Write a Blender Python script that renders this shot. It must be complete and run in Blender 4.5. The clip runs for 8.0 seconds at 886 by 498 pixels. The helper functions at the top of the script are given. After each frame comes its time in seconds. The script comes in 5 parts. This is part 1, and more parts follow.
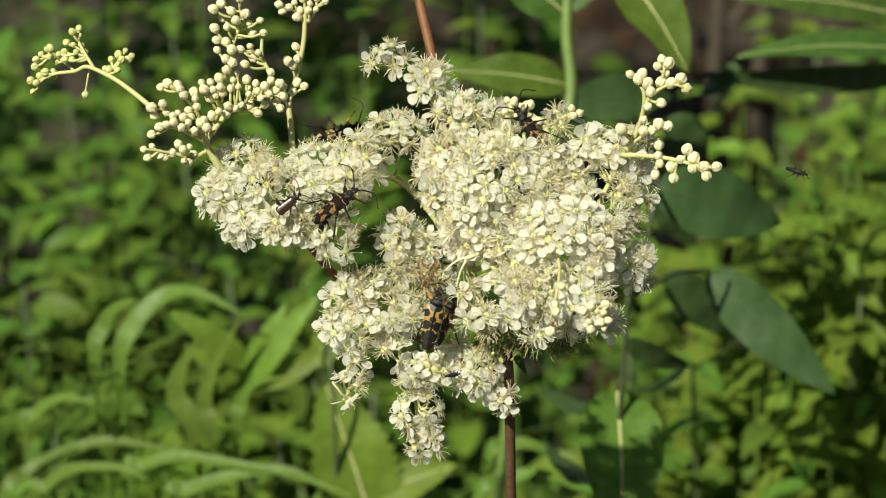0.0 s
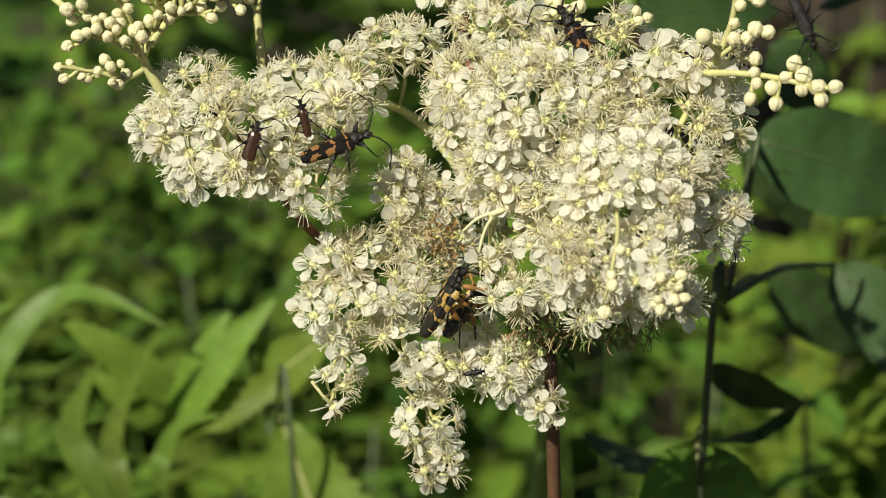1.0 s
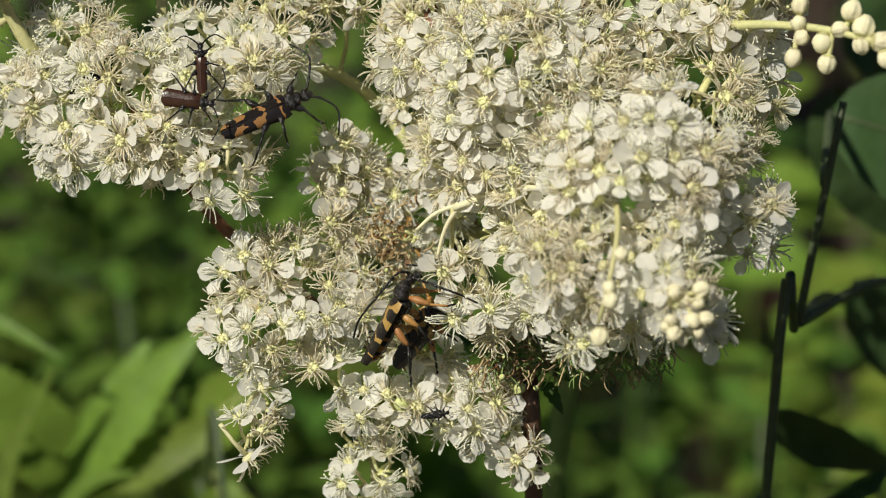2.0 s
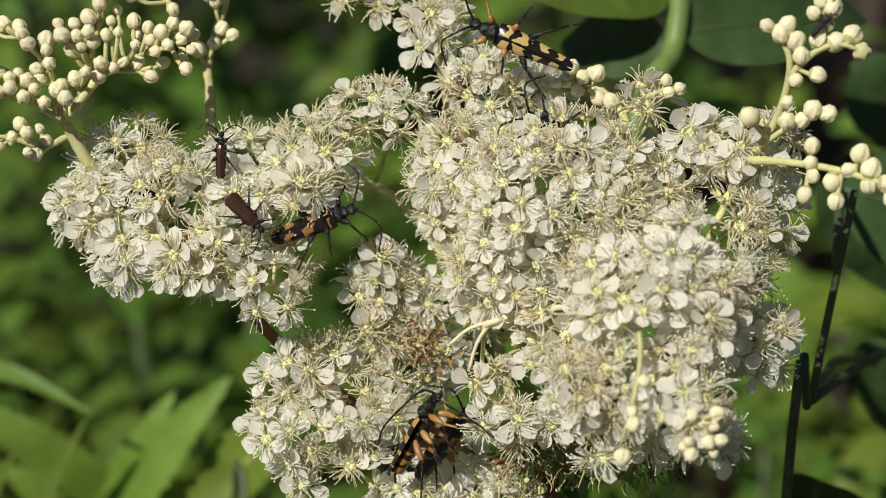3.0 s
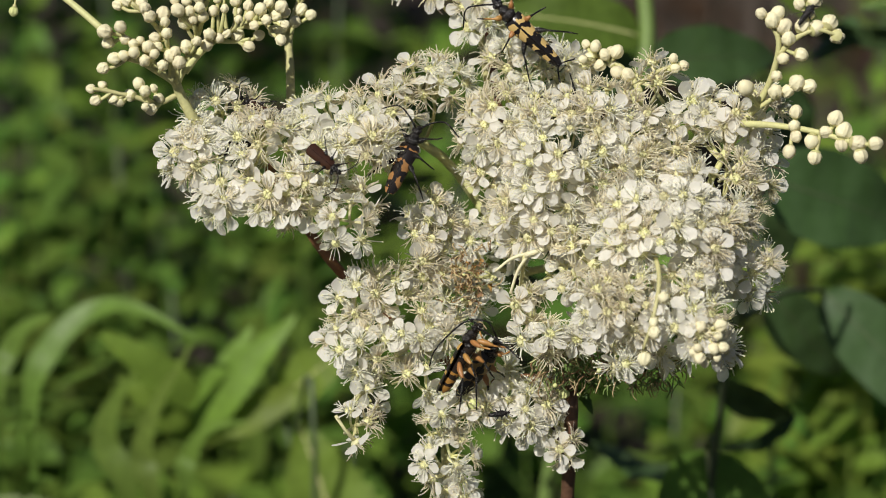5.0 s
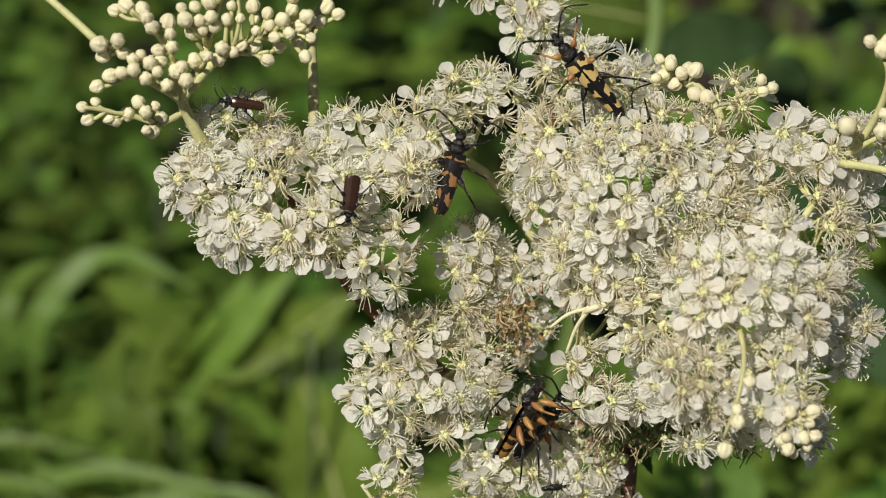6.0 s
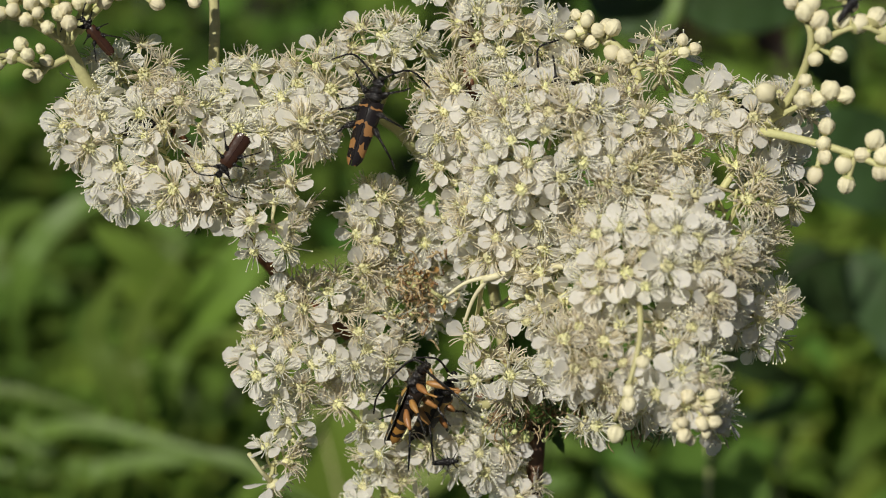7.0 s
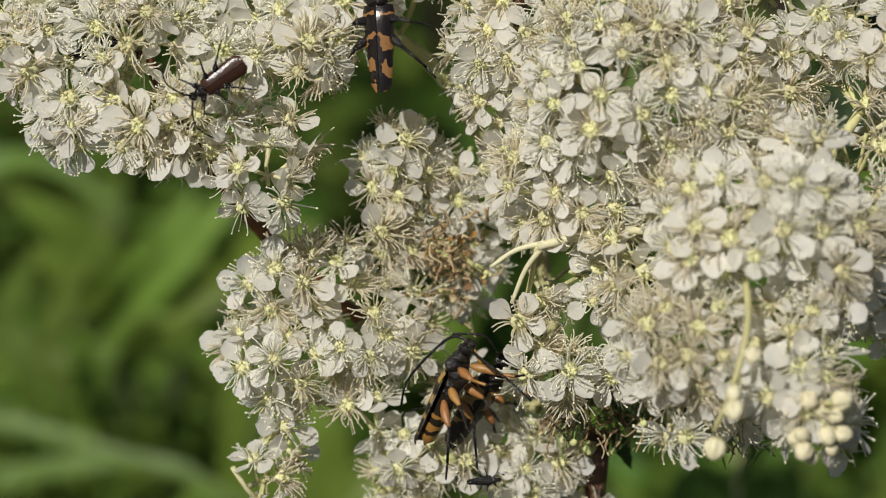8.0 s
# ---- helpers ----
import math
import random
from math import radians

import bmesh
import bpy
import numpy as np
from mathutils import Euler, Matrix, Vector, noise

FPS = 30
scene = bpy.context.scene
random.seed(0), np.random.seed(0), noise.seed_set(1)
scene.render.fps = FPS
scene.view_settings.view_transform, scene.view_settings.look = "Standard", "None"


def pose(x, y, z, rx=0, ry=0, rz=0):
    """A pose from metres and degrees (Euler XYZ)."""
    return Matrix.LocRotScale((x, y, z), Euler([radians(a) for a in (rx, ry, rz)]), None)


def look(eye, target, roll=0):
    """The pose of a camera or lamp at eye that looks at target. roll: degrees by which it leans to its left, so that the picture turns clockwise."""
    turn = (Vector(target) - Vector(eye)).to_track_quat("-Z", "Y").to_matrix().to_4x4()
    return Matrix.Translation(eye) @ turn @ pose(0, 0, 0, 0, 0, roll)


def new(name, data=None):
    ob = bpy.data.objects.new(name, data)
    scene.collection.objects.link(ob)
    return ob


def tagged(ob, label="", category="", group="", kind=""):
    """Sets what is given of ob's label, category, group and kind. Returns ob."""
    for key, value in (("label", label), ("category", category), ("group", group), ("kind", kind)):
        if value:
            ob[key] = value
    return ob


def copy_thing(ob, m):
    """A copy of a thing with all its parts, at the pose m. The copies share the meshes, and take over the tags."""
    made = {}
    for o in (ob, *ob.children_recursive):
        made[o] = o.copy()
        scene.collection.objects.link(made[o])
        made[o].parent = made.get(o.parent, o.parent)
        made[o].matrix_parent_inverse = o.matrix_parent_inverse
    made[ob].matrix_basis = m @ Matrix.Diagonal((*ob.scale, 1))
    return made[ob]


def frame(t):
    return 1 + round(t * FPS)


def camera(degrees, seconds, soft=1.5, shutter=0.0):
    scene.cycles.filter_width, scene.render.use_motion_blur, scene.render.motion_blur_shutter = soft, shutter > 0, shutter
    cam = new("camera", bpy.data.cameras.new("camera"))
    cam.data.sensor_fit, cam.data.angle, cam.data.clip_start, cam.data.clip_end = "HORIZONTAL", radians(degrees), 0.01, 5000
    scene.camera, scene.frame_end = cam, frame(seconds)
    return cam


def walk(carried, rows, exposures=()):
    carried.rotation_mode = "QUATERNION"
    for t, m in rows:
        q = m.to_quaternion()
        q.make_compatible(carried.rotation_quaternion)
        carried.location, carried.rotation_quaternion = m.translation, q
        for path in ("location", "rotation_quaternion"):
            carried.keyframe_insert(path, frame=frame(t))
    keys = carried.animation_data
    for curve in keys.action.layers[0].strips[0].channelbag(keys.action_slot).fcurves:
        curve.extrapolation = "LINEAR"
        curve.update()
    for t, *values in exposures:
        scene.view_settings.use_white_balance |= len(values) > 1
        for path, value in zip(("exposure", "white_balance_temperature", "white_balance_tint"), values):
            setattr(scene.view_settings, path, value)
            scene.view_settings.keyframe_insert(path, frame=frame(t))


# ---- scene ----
cam = camera(20, 8.0, soft=1.0)


def view(x, y, z, yaw, pitch, roll):
    """A camera pose from its place above the flower's root, its yaw to the left, pitch up and roll."""
    return pose(x, y, z + HEAD, 90 + pitch, 0, yaw) @ pose(0, 0, 0, 0, 0, roll)


HEAD = 1.05  # height of the flower head's middle above the ground
walk(cam, [
    (0.0, view(-0.0000, -0.5757, 0.2684, 0.00, -25.00, 0.00)),
    (0.5, view(0.0144, -0.4634, 0.2114, 1.22, -24.86, -0.51)),
    (1.0, view(0.0203, -0.3386, 0.1532, 2.23, -24.95, -0.83)),
    (1.5, view(0.0114, -0.2244, 0.0994, 1.53, -24.72, -0.08)),
    (1.7, view(0.0176, -0.2143, 0.0910, 2.15, -24.28, -0.37)),
    (2.8, view(0.0250, -0.2204, 0.1029, 2.82, -24.14, -0.96)),
    (3.0, view(0.0148, -0.2201, 0.1175, 2.01, -25.46, -0.74)),
    (3.5, view(0.0028, -0.2821, 0.1333, 0.92, -24.45, 0.47)),
    (4.0, view(-0.0078, -0.3308, 0.1526, -0.06, -24.28, 0.77)),
    (4.5, view(-0.0029, -0.3956, 0.1837, 0.03, -24.34, 0.84)),
    (5.0, view(-0.0279, -0.3844, 0.1735, -2.15, -24.39, 1.93)),
    (5.2, view(-0.0524, -0.4094, 0.2000, -4.66, -25.61, 2.97)),
    (6.3, view(-0.0419, -0.3419, 0.2362, -3.64, -32.03, 4.88)),
    (6.5, view(-0.0354, -0.3365, 0.2343, -2.59, -32.40, 4.95)),
    (7.0, view(-0.0130, -0.3239, 0.2185, -0.70, -32.31, 5.03)),
    (7.5, view(-0.0142, -0.3051, 0.2158, -1.25, -33.11, 5.65)),
    (8.0, view(-0.0158, -0.2469, 0.1654, -1.88, -32.51, 6.21)),
], exposures=[(0.0, 0.36, 7100, -4), (1.0, 0.25, 7150, 0), (1.5, 0.06, 6750, 4), (3.0, 0.0, 6550, 8), (5.0, 0.04, 6400, 10), (6.5, -0.19, 6550, 9), (8.0, -0.27, 6350, 11)])

# ---- light ----
world = bpy.data.worlds.new("sky")
scene.world = world
world.use_nodes = True
sky = world.node_tree.nodes.new("ShaderNodeTexSky")
sky.sky_type, sky.sun_disc = "NISHITA", False
SUN_FROM = Vector((-0.42, -0.52, 0.74)).normalized()
sky.sun_elevation = math.asin(SUN_FROM.z)
sky.sun_rotation = math.atan2(SUN_FROM.x, SUN_FROM.y)
world.node_tree.nodes["Background"].inputs["Strength"].default_value = 0.034
world.node_tree.links.new(sky.outputs["Color"], world.node_tree.nodes["Background"].inputs["Color"])
sun = new("sun", bpy.data.lights.new("sun", "SUN"))
sun.data.energy, sun.data.angle, sun.data.color = 4.8, radians(0.53), (1.0, 0.955, 0.87)
sun.matrix_world = look(SUN_FROM * 6, (0, 0, 0))

# ---- axes of the flower head: millimetres to the right, up and towards the viewer ----
TILT = radians(25)
AHEAD, RISE, SIDE = Vector((0, math.cos(TILT), -math.sin(TILT))), Vector((0, math.sin(TILT), math.cos(TILT))), Vector((1, 0, 0))
NEAR = -AHEAD
MIDDLE = Vector((0, 0, HEAD))
rnd = random.Random(7)


def at(u, v, w):
    return MIDDLE + (SIDE * u + RISE * v + NEAR * w) * 0.001


# ---- materials ----
def material(name, color, rough=0.5, vary=0.12, scale=400.0, bump=0.0, thin=0.0, spec=0.5, metal=0.0, hue=0.02, fine=0.0, tint=None):
    """A surface with two scales of mottling, a change from object to object and, for thin leaves and petals, light through it."""
    m = bpy.data.materials.new(name)
    m.use_nodes = True
    nt = m.node_tree
    n, li = nt.nodes, nt.links
    b = n["Principled BSDF"]
    tc = n.new("ShaderNodeTexCoord")
    n1, n2 = n.new("ShaderNodeTexNoise"), n.new("ShaderNodeTexNoise")
    n1.inputs["Scale"].default_value, n2.inputs["Scale"].default_value = scale, scale * 6
    n1.inputs["Detail"].default_value, n2.inputs["Detail"].default_value = 3, 2
    li.new(tc.outputs["Object"], n1.inputs["Vector"]), li.new(tc.outputs["Object"], n2.inputs["Vector"])
    add = n.new("ShaderNodeMath")
    add.operation = "ADD"
    li.new(n1.outputs["Fac"], add.inputs[0]), li.new(n2.outputs["Fac"], add.inputs[1])
    info = n.new("ShaderNodeObjectInfo")
    island = n.new("ShaderNodeNewGeometry")
    mixr = n.new("ShaderNodeMath")
    mixr.operation = "ADD"
    li.new(info.outputs["Random"], mixr.inputs[0]), li.new(island.outputs["Random Per Island"], mixr.inputs[1])
    val = n.new("ShaderNodeMapRange")
    val.inputs["From Min"].default_value, val.inputs["From Max"].default_value = 0.6, 1.4
    val.inputs["To Min"].default_value, val.inputs["To Max"].default_value = 1 - vary, 1 + vary
    li.new(add.outputs[0], val.inputs["Value"])
    val2 = n.new("ShaderNodeMapRange")
    val2.inputs["From Min"].default_value, val2.inputs["From Max"].default_value = 0.2, 1.8
    val2.inputs["To Min"].default_value, val2.inputs["To Max"].default_value = 1 - vary, 1 + vary
    li.new(mixr.outputs[0], val2.inputs["Value"])
    mul = n.new("ShaderNodeMath")
    mul.operation = "MULTIPLY"
    li.new(val.outputs[0], mul.inputs[0]), li.new(val2.outputs[0], mul.inputs[1])
    hsv = n.new("ShaderNodeHueSaturation")
    hsv.inputs["Color"].default_value = (*color, 1)
    hr = n.new("ShaderNodeMapRange")
    hr.inputs["From Max"].default_value = 2.0
    hr.inputs["To Min"].default_value, hr.inputs["To Max"].default_value = 0.5 - hue, 0.5 + hue
    li.new(mixr.outputs[0], hr.inputs["Value"]), li.new(hr.outputs[0], hsv.inputs["Hue"])
    li.new(mul.outputs[0], hsv.inputs["Value"])
    col = hsv.outputs["Color"]
    if fine:
        # veins along the length
        wv = n.new("ShaderNodeTexWave")
        wv.inputs["Scale"].default_value, wv.inputs["Distortion"].default_value = fine, 3.0
        wv.inputs["Detail"].default_value = 2
        li.new(tc.outputs["Object"], wv.inputs["Vector"])
        mx = n.new("ShaderNodeMix")
        mx.data_type = "RGBA"
        fac = n.new("ShaderNodeMath")
        fac.operation = "MULTIPLY"
        fac.inputs[1].default_value = 0.22
        li.new(wv.outputs["Fac"], fac.inputs[0]), li.new(fac.outputs[0], mx.inputs["Factor"])
        li.new(col, mx.inputs["A"])
        mx.inputs["B"].default_value = (*(tint or [c * 0.6 for c in color]), 1)
        col = mx.outputs["Result"]
    li.new(col, b.inputs["Base Color"])
    b.inputs["Roughness"].default_value, b.inputs["Metallic"].default_value = rough, metal
    b.inputs["Specular IOR Level"].default_value = spec
    if bump:
        bp = n.new("ShaderNodeBump")
        bp.inputs["Strength"].default_value, bp.inputs["Distance"].default_value = bump, 0.0004
        li.new(add.outputs[0], bp.inputs["Height"]), li.new(bp.outputs["Normal"], b.inputs["Normal"])
    if thin:
        tr = n.new("ShaderNodeBsdfTranslucent")
        ms = n.new("ShaderNodeMixShader")
        ms.inputs["Fac"].default_value = thin
        li.new(col, tr.inputs["Color"])
        li.new(b.outputs[0], ms.inputs[1]), li.new(tr.outputs[0], ms.inputs[2])
        li.new(ms.outputs[0], n["Material Output"].inputs["Surface"])
    return m


def banded(name, pale, dark, stops, warp=0.35, seam=0.0002):
    """Shiny wing-case with uneven pale and dark bands and a dark seam; stops are (place along the length, 1 pale or 0 dark)."""
    m = material(name, dark, 0.2, 0.1, 900, 0.07, spec=0.4)
    n, li = m.node_tree.nodes, m.node_tree.links
    b = n["Principled BSDF"]
    tc = n.new("ShaderNodeTexCoord")
    sp = n.new("ShaderNodeSeparateXYZ")
    li.new(tc.outputs["Object"], sp.inputs[0])
    nz = n.new("ShaderNodeTexNoise")
    nz.inputs["Scale"].default_value, nz.inputs["Detail"].default_value = 520, 2.0
    li.new(tc.outputs["Object"], nz.inputs["Vector"])
    mr = n.new("ShaderNodeMapRange")
    mr.inputs["From Min"].default_value, mr.inputs["From Max"].default_value = -0.0088, 0.0038
    li.new(sp.outputs["Y"], mr.inputs["Value"])
    off = n.new("ShaderNodeMath")
    off.operation, off.inputs[1].default_value, off.inputs[2].default_value = "MULTIPLY_ADD", warp, -warp / 2
    li.new(nz.outputs["Fac"], off.inputs[0])
    su = n.new("ShaderNodeMath")
    li.new(mr.outputs[0], su.inputs[0]), li.new(off.outputs[0], su.inputs[1])
    ramp = n.new("ShaderNodeValToRGB")
    ramp.color_ramp.interpolation = "CONSTANT"
    el = ramp.color_ramp.elements
    while len(el) < len(stops):
        el.new(0.5)
    for e, (p, k) in zip(el, stops):
        e.position, e.color = p, (*(pale if k else dark), 1)
    li.new(su.outputs[0], ramp.inputs["Fac"])
    # the inner edges of both wing cases are dark, wider towards the noise
    across, edge = n.new("ShaderNodeMath"), n.new("ShaderNodeMath")
    across.operation, edge.operation = "ABSOLUTE", "MULTIPLY_ADD"
    li.new(sp.outputs["X"], across.inputs[0]), li.new(nz.outputs["Fac"], edge.inputs[0])
    edge.inputs[1].default_value, edge.inputs[2].default_value = seam * 2, -seam * 0.4
    inner = n.new("ShaderNodeMath")
    inner.operation = "GREATER_THAN"
    li.new(across.outputs[0], inner.inputs[0]), li.new(edge.outputs[0], inner.inputs[1])
    mx = n.new("ShaderNodeMix")
    mx.data_type = "RGBA"
    mx.inputs["A"].default_value = (*dark, 1)
    li.new(inner.outputs[0], mx.inputs["Factor"]), li.new(ramp.outputs["Color"], mx.inputs["B"])
    li.new(mx.outputs["Result"], b.inputs["Base Color"])
    return m


def spotted(name, pale, dark):
    """Yellow wing-case with a dark tip, edges and rows of round dark spots."""
    m = material(name, dark, 0.3, 0.1, 900, 0.25)
    n, li = m.node_tree.nodes, m.node_tree.links
    tc, sp, cb = n.new("ShaderNodeTexCoord"), n.new("ShaderNodeSeparateXYZ"), n.new("ShaderNodeCombineXYZ")
    li.new(tc.outputs["Object"], sp.inputs[0])

    def math_node(kind, a, b=None):
        q = n.new("ShaderNodeMath")
        q.operation = kind
        for k, x in enumerate((a, b)):
            if x is None:
                continue
            if isinstance(x, float):
                q.inputs[k].default_value = x
            else:
                li.new(x, q.inputs[k])
        return q.outputs[0]

    across = math_node("ABSOLUTE", sp.outputs["X"])
    rough = n.new("ShaderNodeTexNoise")
    rough.inputs["Scale"].default_value = 900
    li.new(tc.outputs["Object"], rough.inputs["Vector"])
    shift = math_node("MULTIPLY", math_node("SUBTRACT", rough.outputs["Fac"], 0.5), 0.0007)
    li.new(math_node("ADD", across, shift), cb.inputs["X"]), li.new(math_node("SUBTRACT", sp.outputs["Y"], shift), cb.inputs["Y"])
    pale_part = math_node("GREATER_THAN", sp.outputs["Y"], -0.0062)
    pale_part = math_node("MULTIPLY", pale_part, math_node("GREATER_THAN", across, 0.00028))
    for x, y, size in ((0.3, 3.2, 1.5), (2.0, 1.0, 0.95), (0.2, -0.4, 0.7), (1.3, -2.0, 1.15), (2.6, -2.6, 0.7), (0.3, -3.9, 0.8), (1.7, -4.9, 1.2), (0.3, -5.6, 0.9)):
        gap = n.new("ShaderNodeVectorMath")
        gap.operation = "DISTANCE"
        gap.inputs[1].default_value = (x * 0.001, y * 0.001, 0)
        li.new(cb.outputs[0], gap.inputs[0])
        pale_part = math_node("MULTIPLY", pale_part, math_node("GREATER_THAN", gap.outputs["Value"], size * 0.001))
    mx = n.new("ShaderNodeMix")
    mx.data_type = "RGBA"
    mx.inputs["A"].default_value, mx.inputs["B"].default_value = (*dark, 1), (*pale, 1)
    li.new(pale_part, mx.inputs["Factor"]), li.new(mx.outputs["Result"], n["Principled BSDF"].inputs["Base Color"])
    return m


PETAL = material("petal_white", (0.96, 0.935, 0.87), 0.55, 0.05, 500, 0.1, thin=0.56, spec=0.2, hue=0.005, fine=260, tint=(0.86, 0.84, 0.72))
FILAMENT = material("filament_cream", (0.96, 0.95, 0.86), 0.6, 0.05, 300, thin=0.62, spec=0.2, hue=0.012)
FILAMENT_TAN = material("filament_tan", (0.93, 0.875, 0.72), 0.65, 0.10, 300, thin=0.6, spec=0.2, hue=0.012)
ANTHER = material("anther_cream", (0.88, 0.84, 0.61), 0.8, 0.14, 300, spec=0.2, hue=0.015)
CENTRE = material("receptacle_yellow_green", (0.80, 0.77, 0.45), 0.7, 0.18, 900, 0.3, thin=0.3, spec=0.2)
BUD = material("bud_cream", (0.86, 0.80, 0.53), 0.5, 0.1, 260, 0.15, thin=0.18, spec=0.3, hue=0.012)
BUD_GREEN = material("bud_greenish", (0.62, 0.65, 0.28), 0.55, 0.1, 260, 0.15, thin=0.12, spec=0.3, hue=0.012)
STALK = material("stalk_pale_green", (0.55, 0.53, 0.25), 0.5, 0.15, 250, 0.2, thin=0.1, spec=0.3)
STALK_PALE = material("stalk_cream", (0.76, 0.72, 0.46), 0.5, 0.12, 250, 0.2, thin=0.15, spec=0.3)
STEM_RED = material("stem_red_brown", (0.20, 0.088, 0.04), 0.5, 0.25, 160, 0.3, spec=0.4)
STEM_BROWN = material("stem_dark_brown", (0.10, 0.052, 0.03), 0.5, 0.3, 160, 0.4, spec=0.4)
STEM_GREEN = material("stem_green", (0.15, 0.23, 0.06), 0.5, 0.2, 120, 0.3, spec=0.4)
STEM_DARK = material("stem_dark", (0.06, 0.08, 0.035), 0.5, 0.25, 120, 0.3, spec=0.4)
BARK = material("bark_grey_brown", (0.085, 0.064, 0.05), 0.85, 0.3, 60, 0.8)
DRY = material("withered_brown", (0.30, 0.185, 0.085), 0.8, 0.25, 300, 0.3, thin=0.2)
DRY_PALE = material("withered_tan", (0.56, 0.43, 0.24), 0.8, 0.2, 300, 0.3, thin=0.3)
DRY_ORANGE = material("withered_orange", (0.36, 0.20, 0.06), 0.75, 0.2, 300, 0.3, thin=0.3)
LEAF = material("leaf_green", (0.112, 0.195, 0.032), 0.5, 0.3, 50, 0.4, thin=0.38, spec=0.22, hue=0.035)
LEAF_LIGHT = material("leaf_yellow_green", (0.178, 0.268, 0.040), 0.5, 0.25, 50, 0.4, thin=0.45, spec=0.22, hue=0.03)
# LEAF_DARK joins the leaves' own blue-green with the shade lying on them
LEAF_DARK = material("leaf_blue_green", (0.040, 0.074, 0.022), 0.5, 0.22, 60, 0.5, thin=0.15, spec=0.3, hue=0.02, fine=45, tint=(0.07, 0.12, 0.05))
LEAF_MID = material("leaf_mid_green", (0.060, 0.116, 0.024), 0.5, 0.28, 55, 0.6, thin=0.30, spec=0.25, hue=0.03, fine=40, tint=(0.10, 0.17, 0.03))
BLADE = material("grass_blade_green", (0.145, 0.24, 0.042), 0.45, 0.25, 60, 0.3, thin=0.42, spec=0.28, hue=0.03)
LITTER = material("leaf_litter_brown", (0.06, 0.036, 0.02), 0.9, 0.45, 40, 0.6, thin=0.1, spec=0.1)
SOIL = material("woodland_soil", (0.032, 0.022, 0.015), 0.95, 0.45, 25, 1.0)
CHITIN = material("black_chitin", (0.011, 0.009, 0.008), 0.27, 0.4, 900, 0.6, spec=0.5)
LEG_ORANGE = material("orange_leg", (0.36, 0.18, 0.05), 0.4, 0.2, 900, 0.2, spec=0.5)
ELYTRA_SPOT = spotted("elytra_spotted", (0.36, 0.22, 0.06), (0.014, 0.011, 0.009))
ELYTRA_BAND = banded("elytra_banded", (0.25, 0.125, 0.044), (0.013, 0.010, 0.009), [(0.0, 0), (0.11, 1), (0.19, 0), (0.31, 1), (0.40, 0), (0.55, 1), (0.63, 0), (0.81, 1), (0.86, 0)], 0.40, 0.0005)
ELYTRA_YELLOW = banded("elytra_yellow_banded", (0.50, 0.35, 0.13), (0.012, 0.010, 0.009), [(0.0, 0), (0.15, 1), (0.23, 0), (0.37, 1), (0.47, 0), (0.56, 1), (0.72, 0), (0.78, 1), (0.93, 0)], 0.36, 0.0006)
BELLY = banded("belly_amber", (0.26, 0.13, 0.03), (0.02, 0.014, 0.010), [(0.0, 1), (0.24, 0), (0.30, 1), (0.36, 0), (0.44, 1), (0.48, 0)], 0.16, 0.0)
ELYTRA_BROWN = material("elytra_brown", (0.046, 0.021, 0.011), 0.24, 0.3, 700, 0.1, spec=0.4)


# ---- mesh helpers ----
def mesh_of(name, bm, mat, smooth=True):
    me = bpy.data.meshes.new(name)
    bmesh.ops.recalc_face_normals(bm, faces=bm.faces)
    bm.to_mesh(me)
    bm.free()
    me.materials.append(mat)
    if smooth:
        me.polygons.foreach_set("use_smooth", [True] * len(me.polygons))
    return me


def part(name, bm, mat, parent, label=""):
    ob = new(name, mesh_of(name, bm, mat))
    ob.parent = parent
    return tagged(ob, label)


def placed(name, me, parent, m):
    ob = new(name, me)
    ob.parent = parent
    ob.matrix_basis = m
    return ob


def tube(bm, path, radii, sides=6):
    """A round tapered rod along a path, closed at both ends."""
    path = [Vector(p) for p in path]
    rings, ref = [], None
    for i, p in enumerate(path):
        d = (path[min(i + 1, len(path) - 1)] - path[max(i - 1, 0)]).normalized()
        if ref is None:
            ref = d.orthogonal().normalized()
        ref = (ref - d * ref.dot(d)).normalized()
        other = d.cross(ref)
        r = radii[i] if isinstance(radii, (list, tuple)) else radii
        rings.append([bm.verts.new(p + (ref * math.cos(a) + other * math.sin(a)) * r) for a in [2 * math.pi * k / sides for k in range(sides)]])
    for a, b in zip(rings, rings[1:]):
        for k in range(sides):
            bm.faces.new((a[k], a[(k + 1) % sides], b[(k + 1) % sides], b[k]))
    bm.faces.new(rings[0][::-1]), bm.faces.new(rings[-1])
    return bm


def curve_points(points, steps=5):
    """A smooth path through the points."""
    p = [Vector(q) for q in points]
    if len(p) < 3:
        return [p[0].lerp(p[-1], k / steps) for k in range(steps + 1)]
    p = [p[0] * 2 - p[1], *p, p[-1] * 2 - p[-2]]
    out = []
    for i in range(1, len(p) - 2):
        for k in range(steps):
            t = k / steps
            out.append(0.5 * (2 * p[i] + (p[i + 1] - p[i - 1]) * t + (2 * p[i - 1] - 5 * p[i] + 4 * p[i + 1] - p[i + 2]) * t * t + (3 * p[i] - p[i - 1] - 3 * p[i + 1] + p[i + 2]) * t ** 3))
    return [*out, p[-2]]


def taper(n, a, b):
    return [a + (b - a) * k / max(n - 1, 1) for k in range(n)]


def blob(bm, m, segs=8, rings=6):
    bmesh.ops.create_uvsphere(bm, u_segments=segs, v_segments=rings, radius=1, matrix=m)
    return bm


